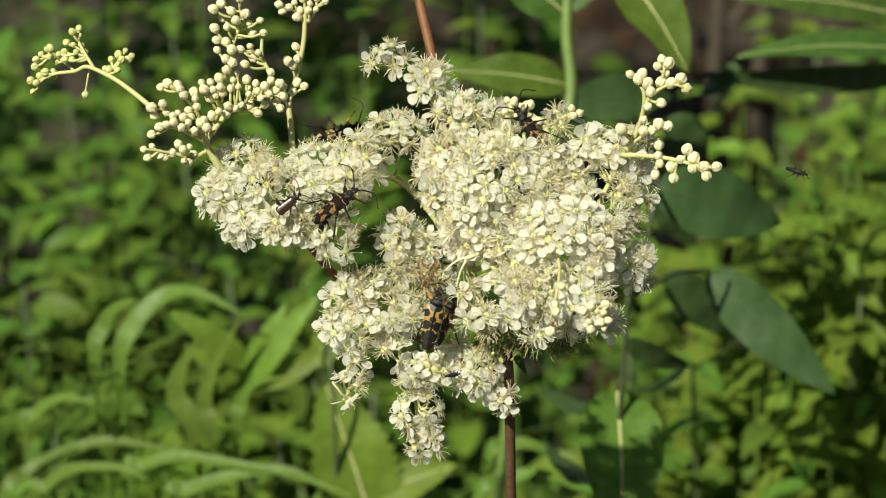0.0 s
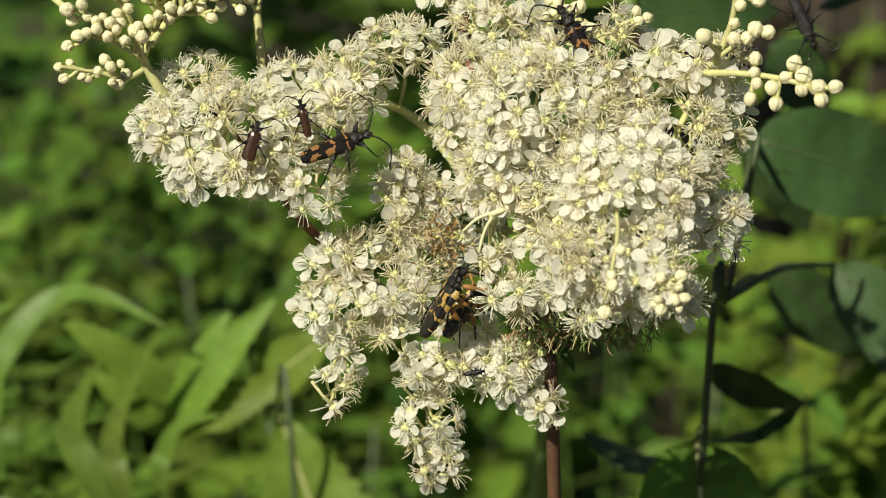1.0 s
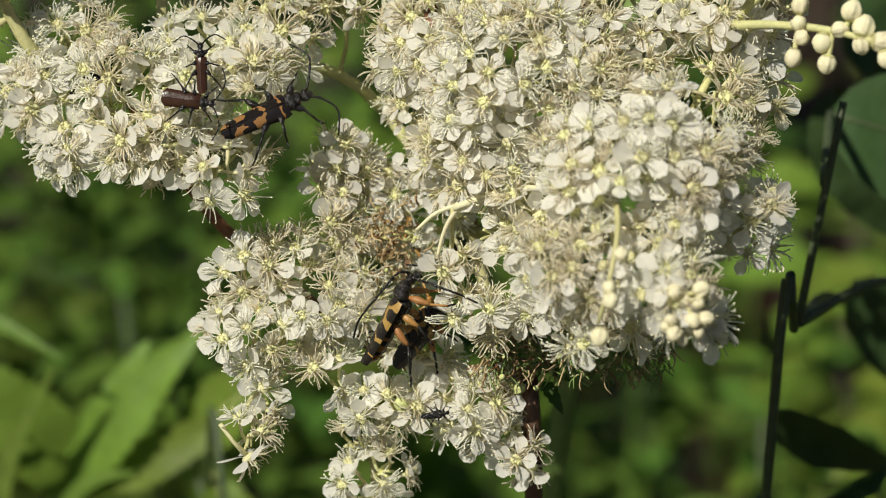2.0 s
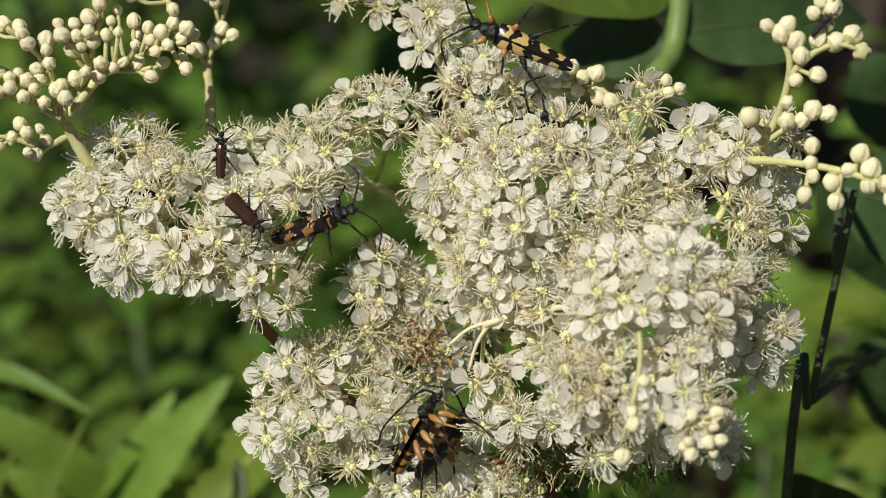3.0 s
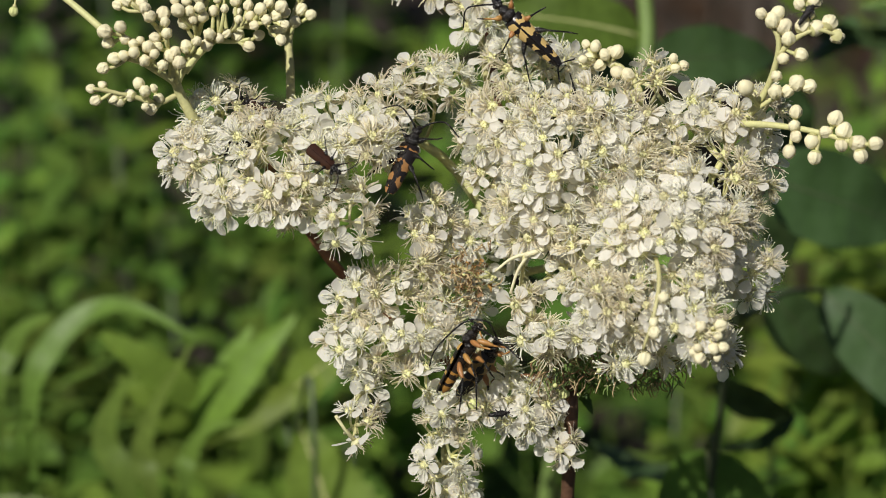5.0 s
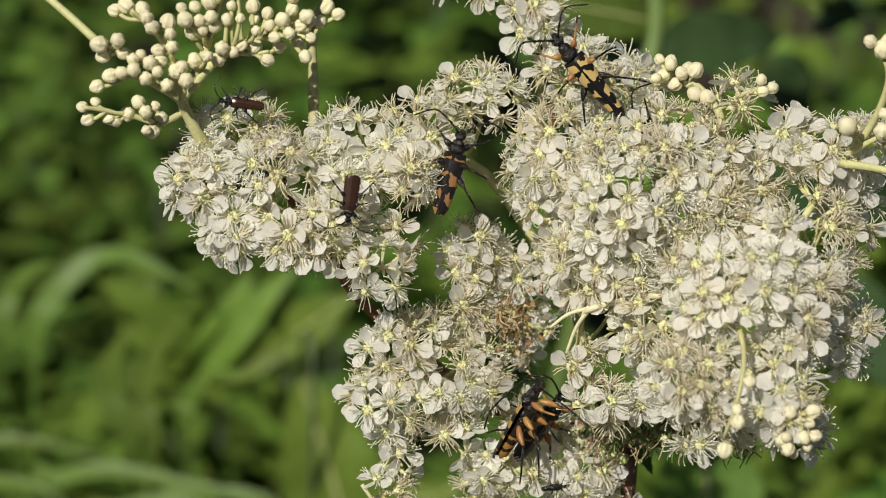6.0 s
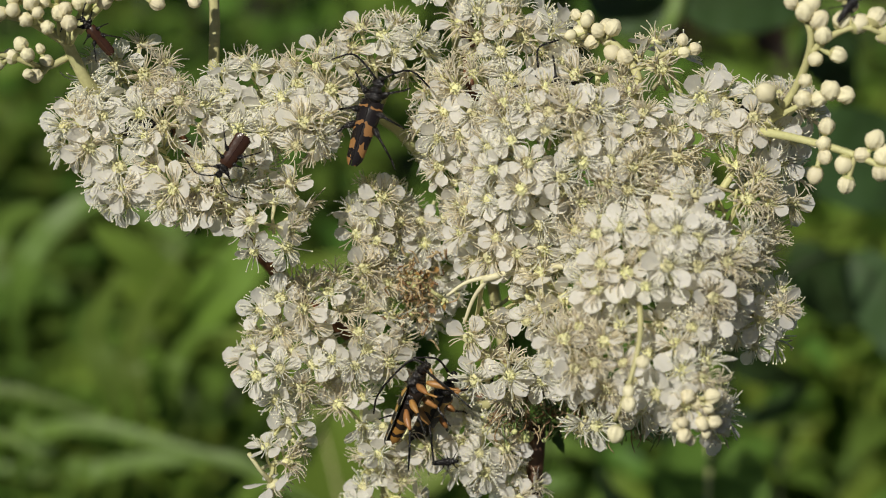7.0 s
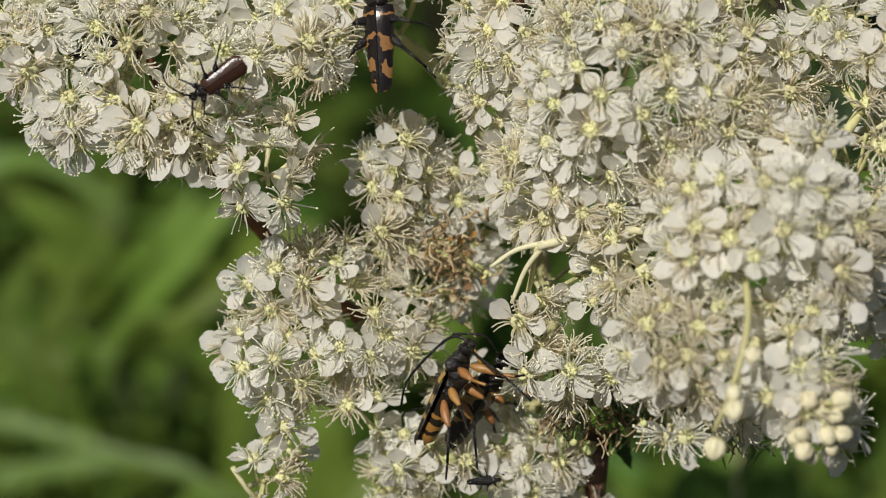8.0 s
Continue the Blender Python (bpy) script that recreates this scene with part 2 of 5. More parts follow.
def scaled(x, y, z, a, b, c, rx=0, ry=0, rz=0):
    return pose(x, y, z, rx, ry, rz) @ Matrix.Diagonal((a, b, c, 1))


def facing(place, normal, spin=0.0, size=1.0):
    """A pose whose z looks along normal, turned by spin."""
    return Matrix.Translation(place) @ Vector(normal).to_track_quat("Z", "Y").to_matrix().to_4x4() @ Matrix.Rotation(spin, 4, "Z") @ Matrix.Scale(size, 4)


def leaf_mesh(bm, base, tip, width, up, fold=0.25, droop=0.12, steps=9, shape=0.42, wave=0.0, r=rnd, ribs=0.0, teeth=0.0):
    """A pointed oval leaf with a folded midrib; base and tip in space."""
    base, tip, up = Vector(base), Vector(tip), Vector(up).normalized()
    along = tip - base
    length = along.length
    along.normalize()
    side = along.cross(up).normalized()
    up = side.cross(along).normalized()
    rows, ph = [], r.random() * 6
    for i in range(steps + 1):
        t = i / steps
        w = width / 2 * (math.sin(math.pi * t ** (0.35 / shape * 0.82)) ** 0.8 if 0 < t < 1 else 0.0) * (1 - teeth * (i % 2)) + width * 0.012
        c = base + along * length * t + up * (4 * droop * length * t * (1 - t)) * 0.5 - up * droop * length * t * t
        row = []
        for s in (-1, -0.55, 0, 0.55, 1):
            lift = fold * w * abs(s) + wave * width * math.sin(t * 17 + ph + s) * abs(s) + ribs * math.sin(t * 44 - abs(s) * 5) * abs(s) * (1.2 - abs(s))
            row.append(bm.verts.new(c + side * w * s + up * lift))
        rows.append(row)
    for a, b in zip(rows, rows[1:]):
        for k in range(4):
            bm.faces.new((a[k], a[k + 1], b[k + 1], b[k]))
    return bm


def blade_mesh(bm, path, width, up=(0, 0, 1), fold=0.2):
    foot = 2 / (len(path) - 1) - 0.04  # the leaf widens where it leaves its sheath
    path = curve_points(path, 5)
    rows = []
    n = len(path)
    for i, p in enumerate(path):
        d = (path[min(i + 1, n - 1)] - path[max(i - 1, 0)]).normalized()
        side = d.cross(Vector(up))
        side = side.normalized() if side.length > 1e-4 else Vector((1, 0, 0))
        nrm = side.cross(d)
        t = i / (n - 1)
        w = width / 2 * (0.2 + 0.8 * min(1, max(0, (t - foot) / 0.15))) * (1 - t ** 3) + 0.0003
        rows.append([bm.verts.new(p - side * w + nrm * fold * w), bm.verts.new(p), bm.verts.new(p + side * w + nrm * fold * w)])
    for a, b in zip(rows, rows[1:]):
        for k in range(2):
            bm.faces.new((a[k], a[k + 1], b[k + 1], b[k]))
    return bm


# ---- ground ----
bm = bmesh.new()
bmesh.ops.create_grid(bm, x_segments=120, y_segments=120, size=1.0)
for v in bm.verts:
    # fine near the flower, coarse towards the horizon
    r = max(abs(v.co.x), abs(v.co.y))
    k = 2.0 if r < 0.5 else 2.0 + 3000 * ((r - 0.5) / 0.5) ** 4
    v.co.x, v.co.y = v.co.x * k, v.co.y * k
    v.co.z = 0.03 * noise.noise((v.co.x * 3, v.co.y * 3, 0)) if r < 0.6 else 0.0
ground = new("ground", mesh_of("ground", bm, SOIL))
tagged(ground, "brown shaded woodland soil under dense green herbs", "ground", kind="structure")

# ---- the meadowsweet ----
plant = tagged(new("meadowsweet"), "flowering meadowsweet with cream-white fuzzy flower head and red-brown stem", "flower")
plant.empty_display_size = 0.05


def florets_data(kind):
    """Meshes of one floret, in metres with z outwards: petals, stamens, centre with its pedicel."""
    r = random.Random(100 + kind)
    pet = bmesh.new()
    count = (5, 5, 5, 4, 5, 3, 5, 2, 5, 1, 3, 0)[kind % 12]
    fuzzy = count < 4
    gone = r.random() * 6.28
    for k in range(count):
        a = gone + k * 2 * math.pi / 5 + r.uniform(-0.12, 0.12)
        lean = radians(r.uniform(-10, 28)) if r.random() > 0.2 else radians(r.uniform(-60, -25))
        length, width = r.uniform(3.0, 3.8), r.uniform(2.3, 3.0)
        turn = Matrix.Rotation(a, 4, "Z") @ Matrix.Rotation(-lean, 4, "Y") @ Matrix.Rotation(r.uniform(-0.35, 0.35), 4, "X")
        cup = r.uniform(0.10, 0.45)
        rows = []
        for i, (t, w) in enumerate(((0, 0.10), (0.14, 0.15), (0.30, 0.52), (0.48, 0.86), (0.66, 1.0), (0.82, 0.92), (0.93, 0.68), (1.0, 0.30))):
            row = []
            for s in (-1, -0.5, 0, 0.5, 1):
                x = 0.7 + length * (t - 0.05 * s * s * t)
                y = width / 2 * w * s
                z = cup * (t * t * 1.2 + 0.55 * s * s * w) + 0.05 * math.sin(5 * s + 4 * t + k)
                row.append(pet.verts.new(turn @ (Vector((x, y, z)) * 0.001)))
            rows.append(row)
        for p, q in zip(rows, rows[1:]):
            for j in range(4):
                pet.faces.new((p[j], p[j + 1], q[j + 1], q[j]))
    sta = bmesh.new()
    heads = bmesh.new()
    grain = 0.55 if kind % 2 else 0.85
    for k in range(36 if fuzzy else 25):
        a, up = r.uniform(0, 6.283), math.acos(r.uniform(0.05, 0.92))
        length = r.uniform(1.9, 3.7)
        d = Vector((math.sin(up) * math.cos(a), math.sin(up) * math.sin(a), math.cos(up)))
        root = Vector((math.cos(a), math.sin(a), 0.1)) * 0.75
        tip = root * 0.8 + d * length
        bow = Vector((r.uniform(-.9, .9), r.uniform(-.9, .9), r.uniform(0.0, .9)))
        pts = [root.lerp(tip, t) + bow * math.sin(math.pi * t) * 0.6 for t in (0, 0.35, 0.7, 1.0)]
        tube(sta, [q * 0.001 for q in pts], [0.00013, 0.000115, 0.00010, 0.00009], 3)
        blob(heads, Matrix.Translation(tip * 0.001) @ scaled(0, 0, 0, .00020 * grain, .00017 * grain, .00015 * grain, 0, 0, math.degrees(a)), 5, 3)
    cen = bmesh.new()
    blob(cen, scaled(0, 0, 0.0001, 0.00112, 0.00112, 0.00055), 10, 6)
    for k in range(8):
        a, d = k * 0.785 + 0.3 * r.random(), 0.0003 + 0.0004 * r.random()
        blob(cen, scaled(d * math.cos(a), d * math.sin(a), 0.00055, 0.00026, 0.00026, 0.00036), 5, 4)
    for k in range(6):
        a = k * 1.047 + r.random()
        tube(cen, [(0.0006 * math.cos(a), 0.0006 * math.sin(a), 0.001), (0.001 * math.cos(a), 0.001 * math.sin(a), 0.0021)], [0.00009, 0.00006], 3)
    tube(cen, [(0, 0, -0.0003), (r.uniform(-.0006, .0006), r.uniform(-.0006, .0006), -0.003), (0, 0, -0.006)], [0.00045, 0.00030, 0.00034], 5)
    return mesh_of("petals", pet, PETAL), mesh_of("filaments", sta, FILAMENT_TAN if kind % 2 else FILAMENT), mesh_of("anthers", heads, ANTHER), mesh_of("receptacle", cen, CENTRE)


FLORETS = [florets_data(k) for k in range(16)]
LOBES = []


def lobe(u, v, w, ru, rv):
    """One rounded cluster of the flower head: its middle and half sizes, all in millimetres."""
    LOBES.append((Vector((u, v, w)), Vector((ru - min(4.0, 0.38 * ru), rv - min(4.0, 0.38 * rv), min(ru, rv) * 0.58))))


lobe(16.4, 15.7, 5, 17.1, 14.3)
lobe(31.6, 2.9, 13, 16.9, 15.0)
lobe(25.1, 20.1, 2, 15.0, 10.0)
lobe(42.0, 7.9, 6, 8.9, 14.3)
lobe(9.4, 4.4, 2, 12.1, 11.4)
lobe(24.5, -11.0, 17, 12.1, 8.9)
lobe(34.7, -13.0, 20, 7.9, 7.9)
lobe(2.3, 21.7, -5, 11.4, 10.0)
lobe(7.4, 33.5, -9, 12.9, 7.9)
lobe(45.6, 24.6, 4, 7.4, 6.0)
lobe(30.4, 32.2, -3, 5.2, 2.8)
lobe(-0.9, 14.6, -9, 5.8, 8.0)
lobe(-10.2, 4.2, -12, 5.4, 6.8)
lobe(-2.8, 43.7, -11, 6.9, 5.1)
lobe(-13.7, 48.8, -11, 7.1, 4.3)
lobe(48.0, 14.4, 0, 4.6, 5.7)
lobe(46.9, -3.8, 8, 7.2, 7.4)
lobe(-51.8, 22.5, -6, 9.3, 6.9)
lobe(-55.9, 13.8, -4, 8.3, 6.9)
lobe(-43.6, 18.0, -2, 8.9, 7.1)
lobe(-32.2, 21.0, -5, 10.0, 6.6)
lobe(-20.8, 25.4, -6, 8.9, 7.1)
lobe(-34.5, 8.0, 1, 8.6, 7.4)
lobe(-28.1, 3.4, 3, 6.9, 6.3)
lobe(-50.8, 6.9, -3, 6.9, 5.7)
lobe(-20.0, 18.4, -4, 4.2, 4.6)
lobe(-11.4, 29.1, -8, 8.6, 5.4)
lobe(-41.7, 9.4, 0, 8.3, 7.7)
lobe(-21.5, -12.5, -6, 11.6, 6.6)
lobe(-24.0, -21.4, -4, 9.4, 7.1)
lobe(-12.1, -15.7, -6, 8.6, 8.6)
lobe(-14.6, -26.4, -5, 8.6, 4.8)
lobe(-24.0, -35.3, -1, 4.0, 5.1)
lobe(-22.7, -29.3, -3, 4.0, 5.0)
lobe(-3.5, -30.2, -7, 10.0, 6.9)
lobe(-6.4, -41.1, -9, 6.9, 6.6)
lobe(-5.7, -50.9, -13, 5.4, 5.4)
lobe(8.8, -32.4, -8, 8.3, 6.9)
lobe(10.1, -17.6, 3, 7.4, 4.3)
lobe(-11.5, -5.7, -12, 7.1, 6.0)
lobe(13.9, -36.7, -8, 3.4, 4.6)
lobe(23.1, -20.8, 15, 4.3, 3.7)
lobe(30.4, -19.5, 10, 5.7, 4.3)
lobe(2.3, 0.1, -14, 6.4, 6.4)
lobe(-21.4, 20.2, -4, 8.3, 7.1)
lobe(-32.1, 14.5, -3, 8.9, 7.4)
lobe(-26.5, 22.5, -6, 7.1, 5.1)
lobe(5.2, 10.2, -6, 7.1, 7.1)
lobe(-3.5, 3.1, -13, 6.4, 6.4)
lobe(0.9, -23.0, -9, 6.4, 5.7)
lobe(16.4, -2.7, 8, 7.9, 6.4)
lobe(37.3, -4.1, 12, 7.1, 7.1)
lobe(16.5, -16.9, 2, 5.7, 4.9)
lobe(-9.6, -37.0, -8, 4.2, 5.2)
lobe(-2.8, -8.6, -15, 6.0, 5.7)
lobe(2.3, -28.8, -8, 6.4, 5.1)
lobe(36.4, 26.5, 2, 6.9, 5.1)
lobe(41.7, 25.4, 4, 5.7, 5.1)
lobe(48.5, 20.1, 2, 4.3, 4.3)
lobe(14.3, -8.4, 4, 5.7, 4.9)
lobe(20.9, 27.4, -2, 7.1, 5.1)
lobe(-23.1, 15.8, 0, 4.6, 4.6)
lobe(-24.6, 7.3, -1, 4.9, 4.3)
lobe(-37.2, 5.3, -1, 5.4, 4.2)
lobe(-34.8, 14.4, 1, 6.4, 5.7)
lobe(-44.8, 12.3, 1, 6.4, 5.7)
lobe(6.8, -8.2, 2, 5.2, 4.4)
lobe(11.5, -6.0, 4, 5.0, 4.2)
lobe(0.2, -6.6, 4, 3.0, 2.8)
lobe(4.6, -11.4, 4, 3.6, 3.0)
lobe(38.0, -16.5, 18, 4.6, 4.0)
lobe(-11.9, 6.5, -9, 4.0, 4.0)
lobe(-10.1, 1.3, -9, 4.2, 4.0)
lobe(-12.2, -3.0, -10, 4.0, 4.0)
lobe(-17.9, -7.4, -7, 4.6, 4.2)
lobe(-23.9, -9.7, -6, 4.4, 3.8)
lobe(-14.2, 2.8, -9, 3.6, 3.6)
lobe(-14.8, -5.1, -9, 3.8, 3.8)

FLORET_PLACES, FLORET_OBJECTS = [], []
for layer, gap in ((1.0, 3.15), (0.68, 3.2)):
    for n, (c, r) in enumerate(LOBES):
        if layer < 1 and min(r.x, r.y) < 4.5:
            continue
        area = 4 * math.pi * layer ** 2 * ((r.x * r.y) ** 1.6 / 3 + (r.x * r.z) ** 1.6 / 3 + (r.y * r.z) ** 1.6 / 3) ** (1 / 1.6)
        count = max(8, int(area / 4.6))
        for k in range(count):
            z = 1 - 2 * (k + 0.5) / count
            a = k * 2.39996 + n
            d = Vector((math.cos(a) * math.sqrt(1 - z * z), z, math.sin(a) * math.sqrt(1 - z * z)))
            p = c + layer * Vector((d.x * r.x, d.y * r.y, d.z * r.z)) + Vector([rnd.uniform(-0.8, 0.8) for _ in range(3)])
            nrm = Vector((d.x / r.x, d.y / r.y, d.z / r.z)).normalized()
            if nrm.z < -0.30:
                continue
            # the clusters are lumpy: knots stand out and hollows stay empty
            lump = noise.noise((p.x * 0.14, p.y * 0.14, p.z * 0.14))
            if lump < (-0.29 if layer == 1 else -0.16):
                continue
            if layer == 1:
                p = p + nrm * 2.8 * lump
                if any(m != n and sum(((p[i] - c2[i]) / (r2[i] + 1e-6)) ** 2 for i in range(3)) < 0.55 for m, (c2, r2) in enumerate(LOBES)):
                    continue
            if any((p - q).length < gap for q, _ in FLORET_PLACES):
                continue
            nrm = (nrm + Vector((-0.05, 0.30, 0.45)) + Vector([rnd.uniform(-0.45, 0.45) for _ in range(3)])).normalized()
            FLORET_PLACES.append((p, nrm))


def joined(name, items):
    """One mesh out of many placed copies."""
    co, corner, start, total, points, corners = [], [], [], [], 0, 0
    for me, m in items:
        c = np.empty(len(me.vertices) * 3)
        me.vertices.foreach_get("co", c)
        v = np.empty(len(me.loops), int)
        me.loops.foreach_get("vertex_index", v)
        a, b = np.empty(len(me.polygons), int), np.empty(len(me.polygons), int)
        me.polygons.foreach_get("loop_start", a), me.polygons.foreach_get("loop_total", b)
        r = np.array(m)
        co.append(c.reshape(-1, 3) @ r[:3, :3].T + r[:3, 3])
        corner.append(v + points), start.append(a + corners), total.append(b)
        points, corners = points + len(me.vertices), corners + len(v)
    out = bpy.data.meshes.new(name)
    out.vertices.add(points), out.loops.add(corners), out.polygons.add(sum(len(a) for a in start))
    out.vertices.foreach_set("co", np.concatenate(co).ravel())
    out.loops.foreach_set("vertex_index", np.concatenate(corner))
    out.polygons.foreach_set("loop_start", np.concatenate(start))
    out.polygons.foreach_set("use_smooth", np.ones(len(out.polygons), bool))
    out.update(calc_edges=True)
    out.materials.append(items[0][0].materials[0])
    return out


# the florets that stand nearest to the viewer are pieces of their own, the mass behind them is joined
FLORET_PLACES.sort(key=lambda f: -f[0].z)
MASS = {}
for n, (p, nrm) in enumerate(FLORET_PLACES):
    # older florets that have dropped their petals stand together
    old = noise.noise((p.x * 0.12 + 10, p.y * 0.12, p.z * 0.12)) + rnd.uniform(-0.22, 0.22) > 0.13
    petals, filaments, anthers, receptacle = FLORETS[rnd.choice((5, 7, 9, 10, 11) if old else (0, 1, 2, 3, 4, 6, 8, 12, 13, 14, 15, 5))]
    out = SIDE * nrm.x + RISE * nrm.y + NEAR * nrm.z
    m = facing(at(*p), out, rnd.uniform(0, 6.28), rnd.uniform(0.76, 1.12))
    if n >= 320:
        for name, me in (("petal_mass", petals), ("stamen_mass", filaments), ("anther_mass", anthers), ("receptacle_mass", receptacle)):
            if len(me.vertices):
                MASS.setdefault((name, me.materials[0].name), []).append((me, m))
        continue
    ob = placed("floret", petals, plant, m)
    for name, me in (("stamen_tuft", filaments), ("anther_tuft", anthers), ("receptacle", receptacle)):
        child = placed(name, me, ob, Matrix())
        if name != "receptacle":
            tagged(child, kind="stuff")
    FLORET_OBJECTS.append(ob)
for (name, _), items in MASS.items():
    mass = new(name, joined(name, items))
    mass.parent = plant
    tagged(mass, "dense cream-white florets in the flower head", kind="stuff")

# the lens is focused on one floret in the middle of the head
cam.data.dof.use_dof = True
cam.data.dof.aperture_fstop = 15.0
cam.data.dof.focus_object = min(zip(FLORET_PLACES, FLORET_OBJECTS), key=lambda f: (f[0][0] - Vector((-8, -4, 0))).length)[1]


NODES = []


def stalk(name, points, r0, r1, mat, label=""):
    path = curve_points([at(*p) for p in points], 5)
    if name == "branch":
        NODES.extend(curve_points([Vector(p) for p in points], 5))
    return part(name, tube(bmesh.new(), path, taper(len(path), r0, r1), 8), mat, plant, label)


# round closed buds, in sprays
BUDS, CALYX = [], None
for k in range(5):
    pair = []
    for mat in (BUD, BUD_GREEN):
        r = random.Random(300 + k)
        bm = bmesh.new()
        bmesh.ops.create_uvsphere(bm, u_segments=15, v_segments=9, radius=1)
        for v in bm.verts:
            ang = math.atan2(v.co.y, v.co.x)
            z = v.co.z
            flat = 1 - 0.19 * (1 - abs(math.cos(2.5 * ang + k))) * (1 - z * z * 0.5) + 0.05 * r.uniform(-1, 1)
            v.co.x, v.co.y = v.co.x * flat, v.co.y * flat
            v.co.z = z * 1.02 + (0.10 * max(0, z - 0.7) / 0.3)
        pair.append(mesh_of("bud", bm, mat, smooth=k == 0))
    BUDS.append(pair)
bm = bmesh.new()
bmesh.ops.create_uvsphere(bm, u_segments=10, v_segments=8, radius=1.06)
bmesh.ops.delete(bm, geom=[v for v in bm.verts if v.co.z > -0.42 + 0.18 * math.cos(5 * math.atan2(v.co.y, v.co.x))], context="VERTS")
CALYX = mesh_of("calyx", bm, STALK)
BUD_PLACES, SPRAY_NODES = [], []


def bud(u, v, w, size=1.2, green=0, toward=None):
    p = Vector((u, v, w))
    d = Vector((rnd.uniform(-1, 1), rnd.uniform(0, 1), rnd.uniform(-0.3, 1))).normalized() if toward is None else toward
    out = SIDE * d.x + RISE * d.y + NEAR * d.z
    me = BUDS[rnd.randrange(5)][green]
    ob = placed("bud", me, plant, facing(at(*p), out, rnd.uniform(0, 6), size * 0.00100 * rnd.uniform(0.72, 1.14)))
    placed("calyx", CALYX, ob, Matrix())
    BUD_PLACES.append(p)


# main stem and its branches
AXIS_POINTS = [(15.4, -41.2, -22), (13.0, -26.5, -22), (7.5, -5.7, -20), (1.6, 16.3, -18), (-2.8, 39.6, -15)]
foot = Vector((0.012, 0.02, -0.02))
path = curve_points([foot, foot.lerp(at(17.9, -68.0, -24), 0.5) + Vector((0.012, 0.004, 0)), at(17.9, -68.0, -24), at(15.4, -41.2, -22), at(13.0, -26.5, -22), at(10.5, -16.8, -21), at(8.0, -7.2, -21)], 8)
part("stem", tube(bmesh.new(), path, taper(len(path), 0.0017, 0.0007), 10), STEM_BROWN, plant, "dark brown upright stem")
stalk("branch", AXIS_POINTS[1:], 0.0010, 0.0007, STALK, "pale green branching stalk")
stalk("branch", [(13.0, -26.5, -22), (-3.6, -25.2, -27), (-27.0, -7.9, -18), (-38.5, 6.7, -13), (-44.1, 14.7, -10)], 0.0012, 0.0009, STEM_RED, "slanting red-brown branch")
stalk("branch", [(7.5, -5.8, -22), (-9.4, 16.4, -20), (-26.9, 20.6, -16), (-44.1, 19.0, -10), (-54.8, 19.7, -8)], 0.0010, 0.0008, STALK)
stalk("branch", [(-13.0, -17.0, -16), (-20.0, -22.0, -11), (-23.0, -29.5, -7), (-24.0, -36.0, -5)], 0.0005, 0.0003, STALK)
stalk("branch", [(7.5, -5.7, -20), (22.5, -1.3, -6), (35.0, 4.4, 2), (41.7, 16.5, 4)], 0.0008, 0.0006, STALK)
stalk("branch", [(28.0, 0.1, 15), (20.7, 0.6, 7), (12.6, -0.1, 7), (5.6, -2.5, 7)], 0.00060, 0.00050, STALK_PALE, "pale curved forked stalk")
for u, v, w in ((0.4, -5.6, 6), (3.3, -9.6, 6)):
    fork = Vector((6.6, -1.9, 7))
    stalk("pedicel", [fork, fork.lerp(Vector((u, v, w)), 0.5) + Vector((-0.4, 0.5, 0)), (u, v, w)], 0.00036, 0.00024, STALK_PALE)
stalk("branch", [(13.0, -26.5, -22), (-0.6, -29.2, -18), (-6.4, -37.9, -16), (-5.7, -49.6, -15)], 0.0009, 0.0006, STALK)
stalk("branch", [(-7.5, 76.3, -42), (-6.4, 67.0, -40), (-2.4, 48.9, -32), (0.9, 28.4, -26), (7.5, -5.8, -22)], 0.0013, 0.0013, STEM_RED, "orange-brown upper stem")
stalk("branch", [(13.0, -26.5, -24), (25.7, -23.2, -14), (32.3, -17.0, 0), (36.0, -13.9, 10)], 0.0007, 0.0005, STEM_GREEN)
# withered brown remains beside the beetles: curled filaments, shrivelled petals and bare green receptacles
for k in range(90):
    p = Vector((-4.2, -7.0, -8)) + Vector((rnd.gauss(0, 1.9), rnd.gauss(0, 3.0), rnd.uniform(-4, 3)))
    d = Vector((rnd.uniform(-1.8, 1.8), rnd.uniform(-2.4, 2.0), rnd.uniform(0, 2.5)))
    bow = Vector((rnd.uniform(-.8, .8), rnd.uniform(-.4, .8), rnd.uniform(-.4, .6)))
    stalk("dry_filament", [p, p + d * 0.5 + bow, p + d], 0.00016, 0.00009, (DRY, DRY_PALE, DRY_PALE)[k % 3])
for k in range(30):
    p = Vector((-4.2, -7.0, -7)) + Vector((rnd.gauss(0, 1.7), rnd.gauss(0, 3.0), rnd.uniform(-4, 3)))
    d = Vector((rnd.uniform(-1, 1), rnd.uniform(-1.2, 0.6), rnd.uniform(-0.4, 0.8))).normalized() * rnd.uniform(0.8, 1.6)
    up = Vector((rnd.uniform(-1, 1), rnd.uniform(-1, 1), 1))
    part("dry_petal", leaf_mesh(bmesh.new(), at(*p), at(*(p + d)), 0.0009, up, 0.7, 0.35, 5, wave=0.12), (DRY, DRY_ORANGE, DRY_PALE)[k % 3], plant)
for k in range(4):
    p = Vector((-4.2, -7.0, -7)) + Vector((rnd.gauss(0, 2.2), rnd.gauss(0, 3.2), rnd.uniform(-3, 3)))
    bud(*p, 0.5, 1)
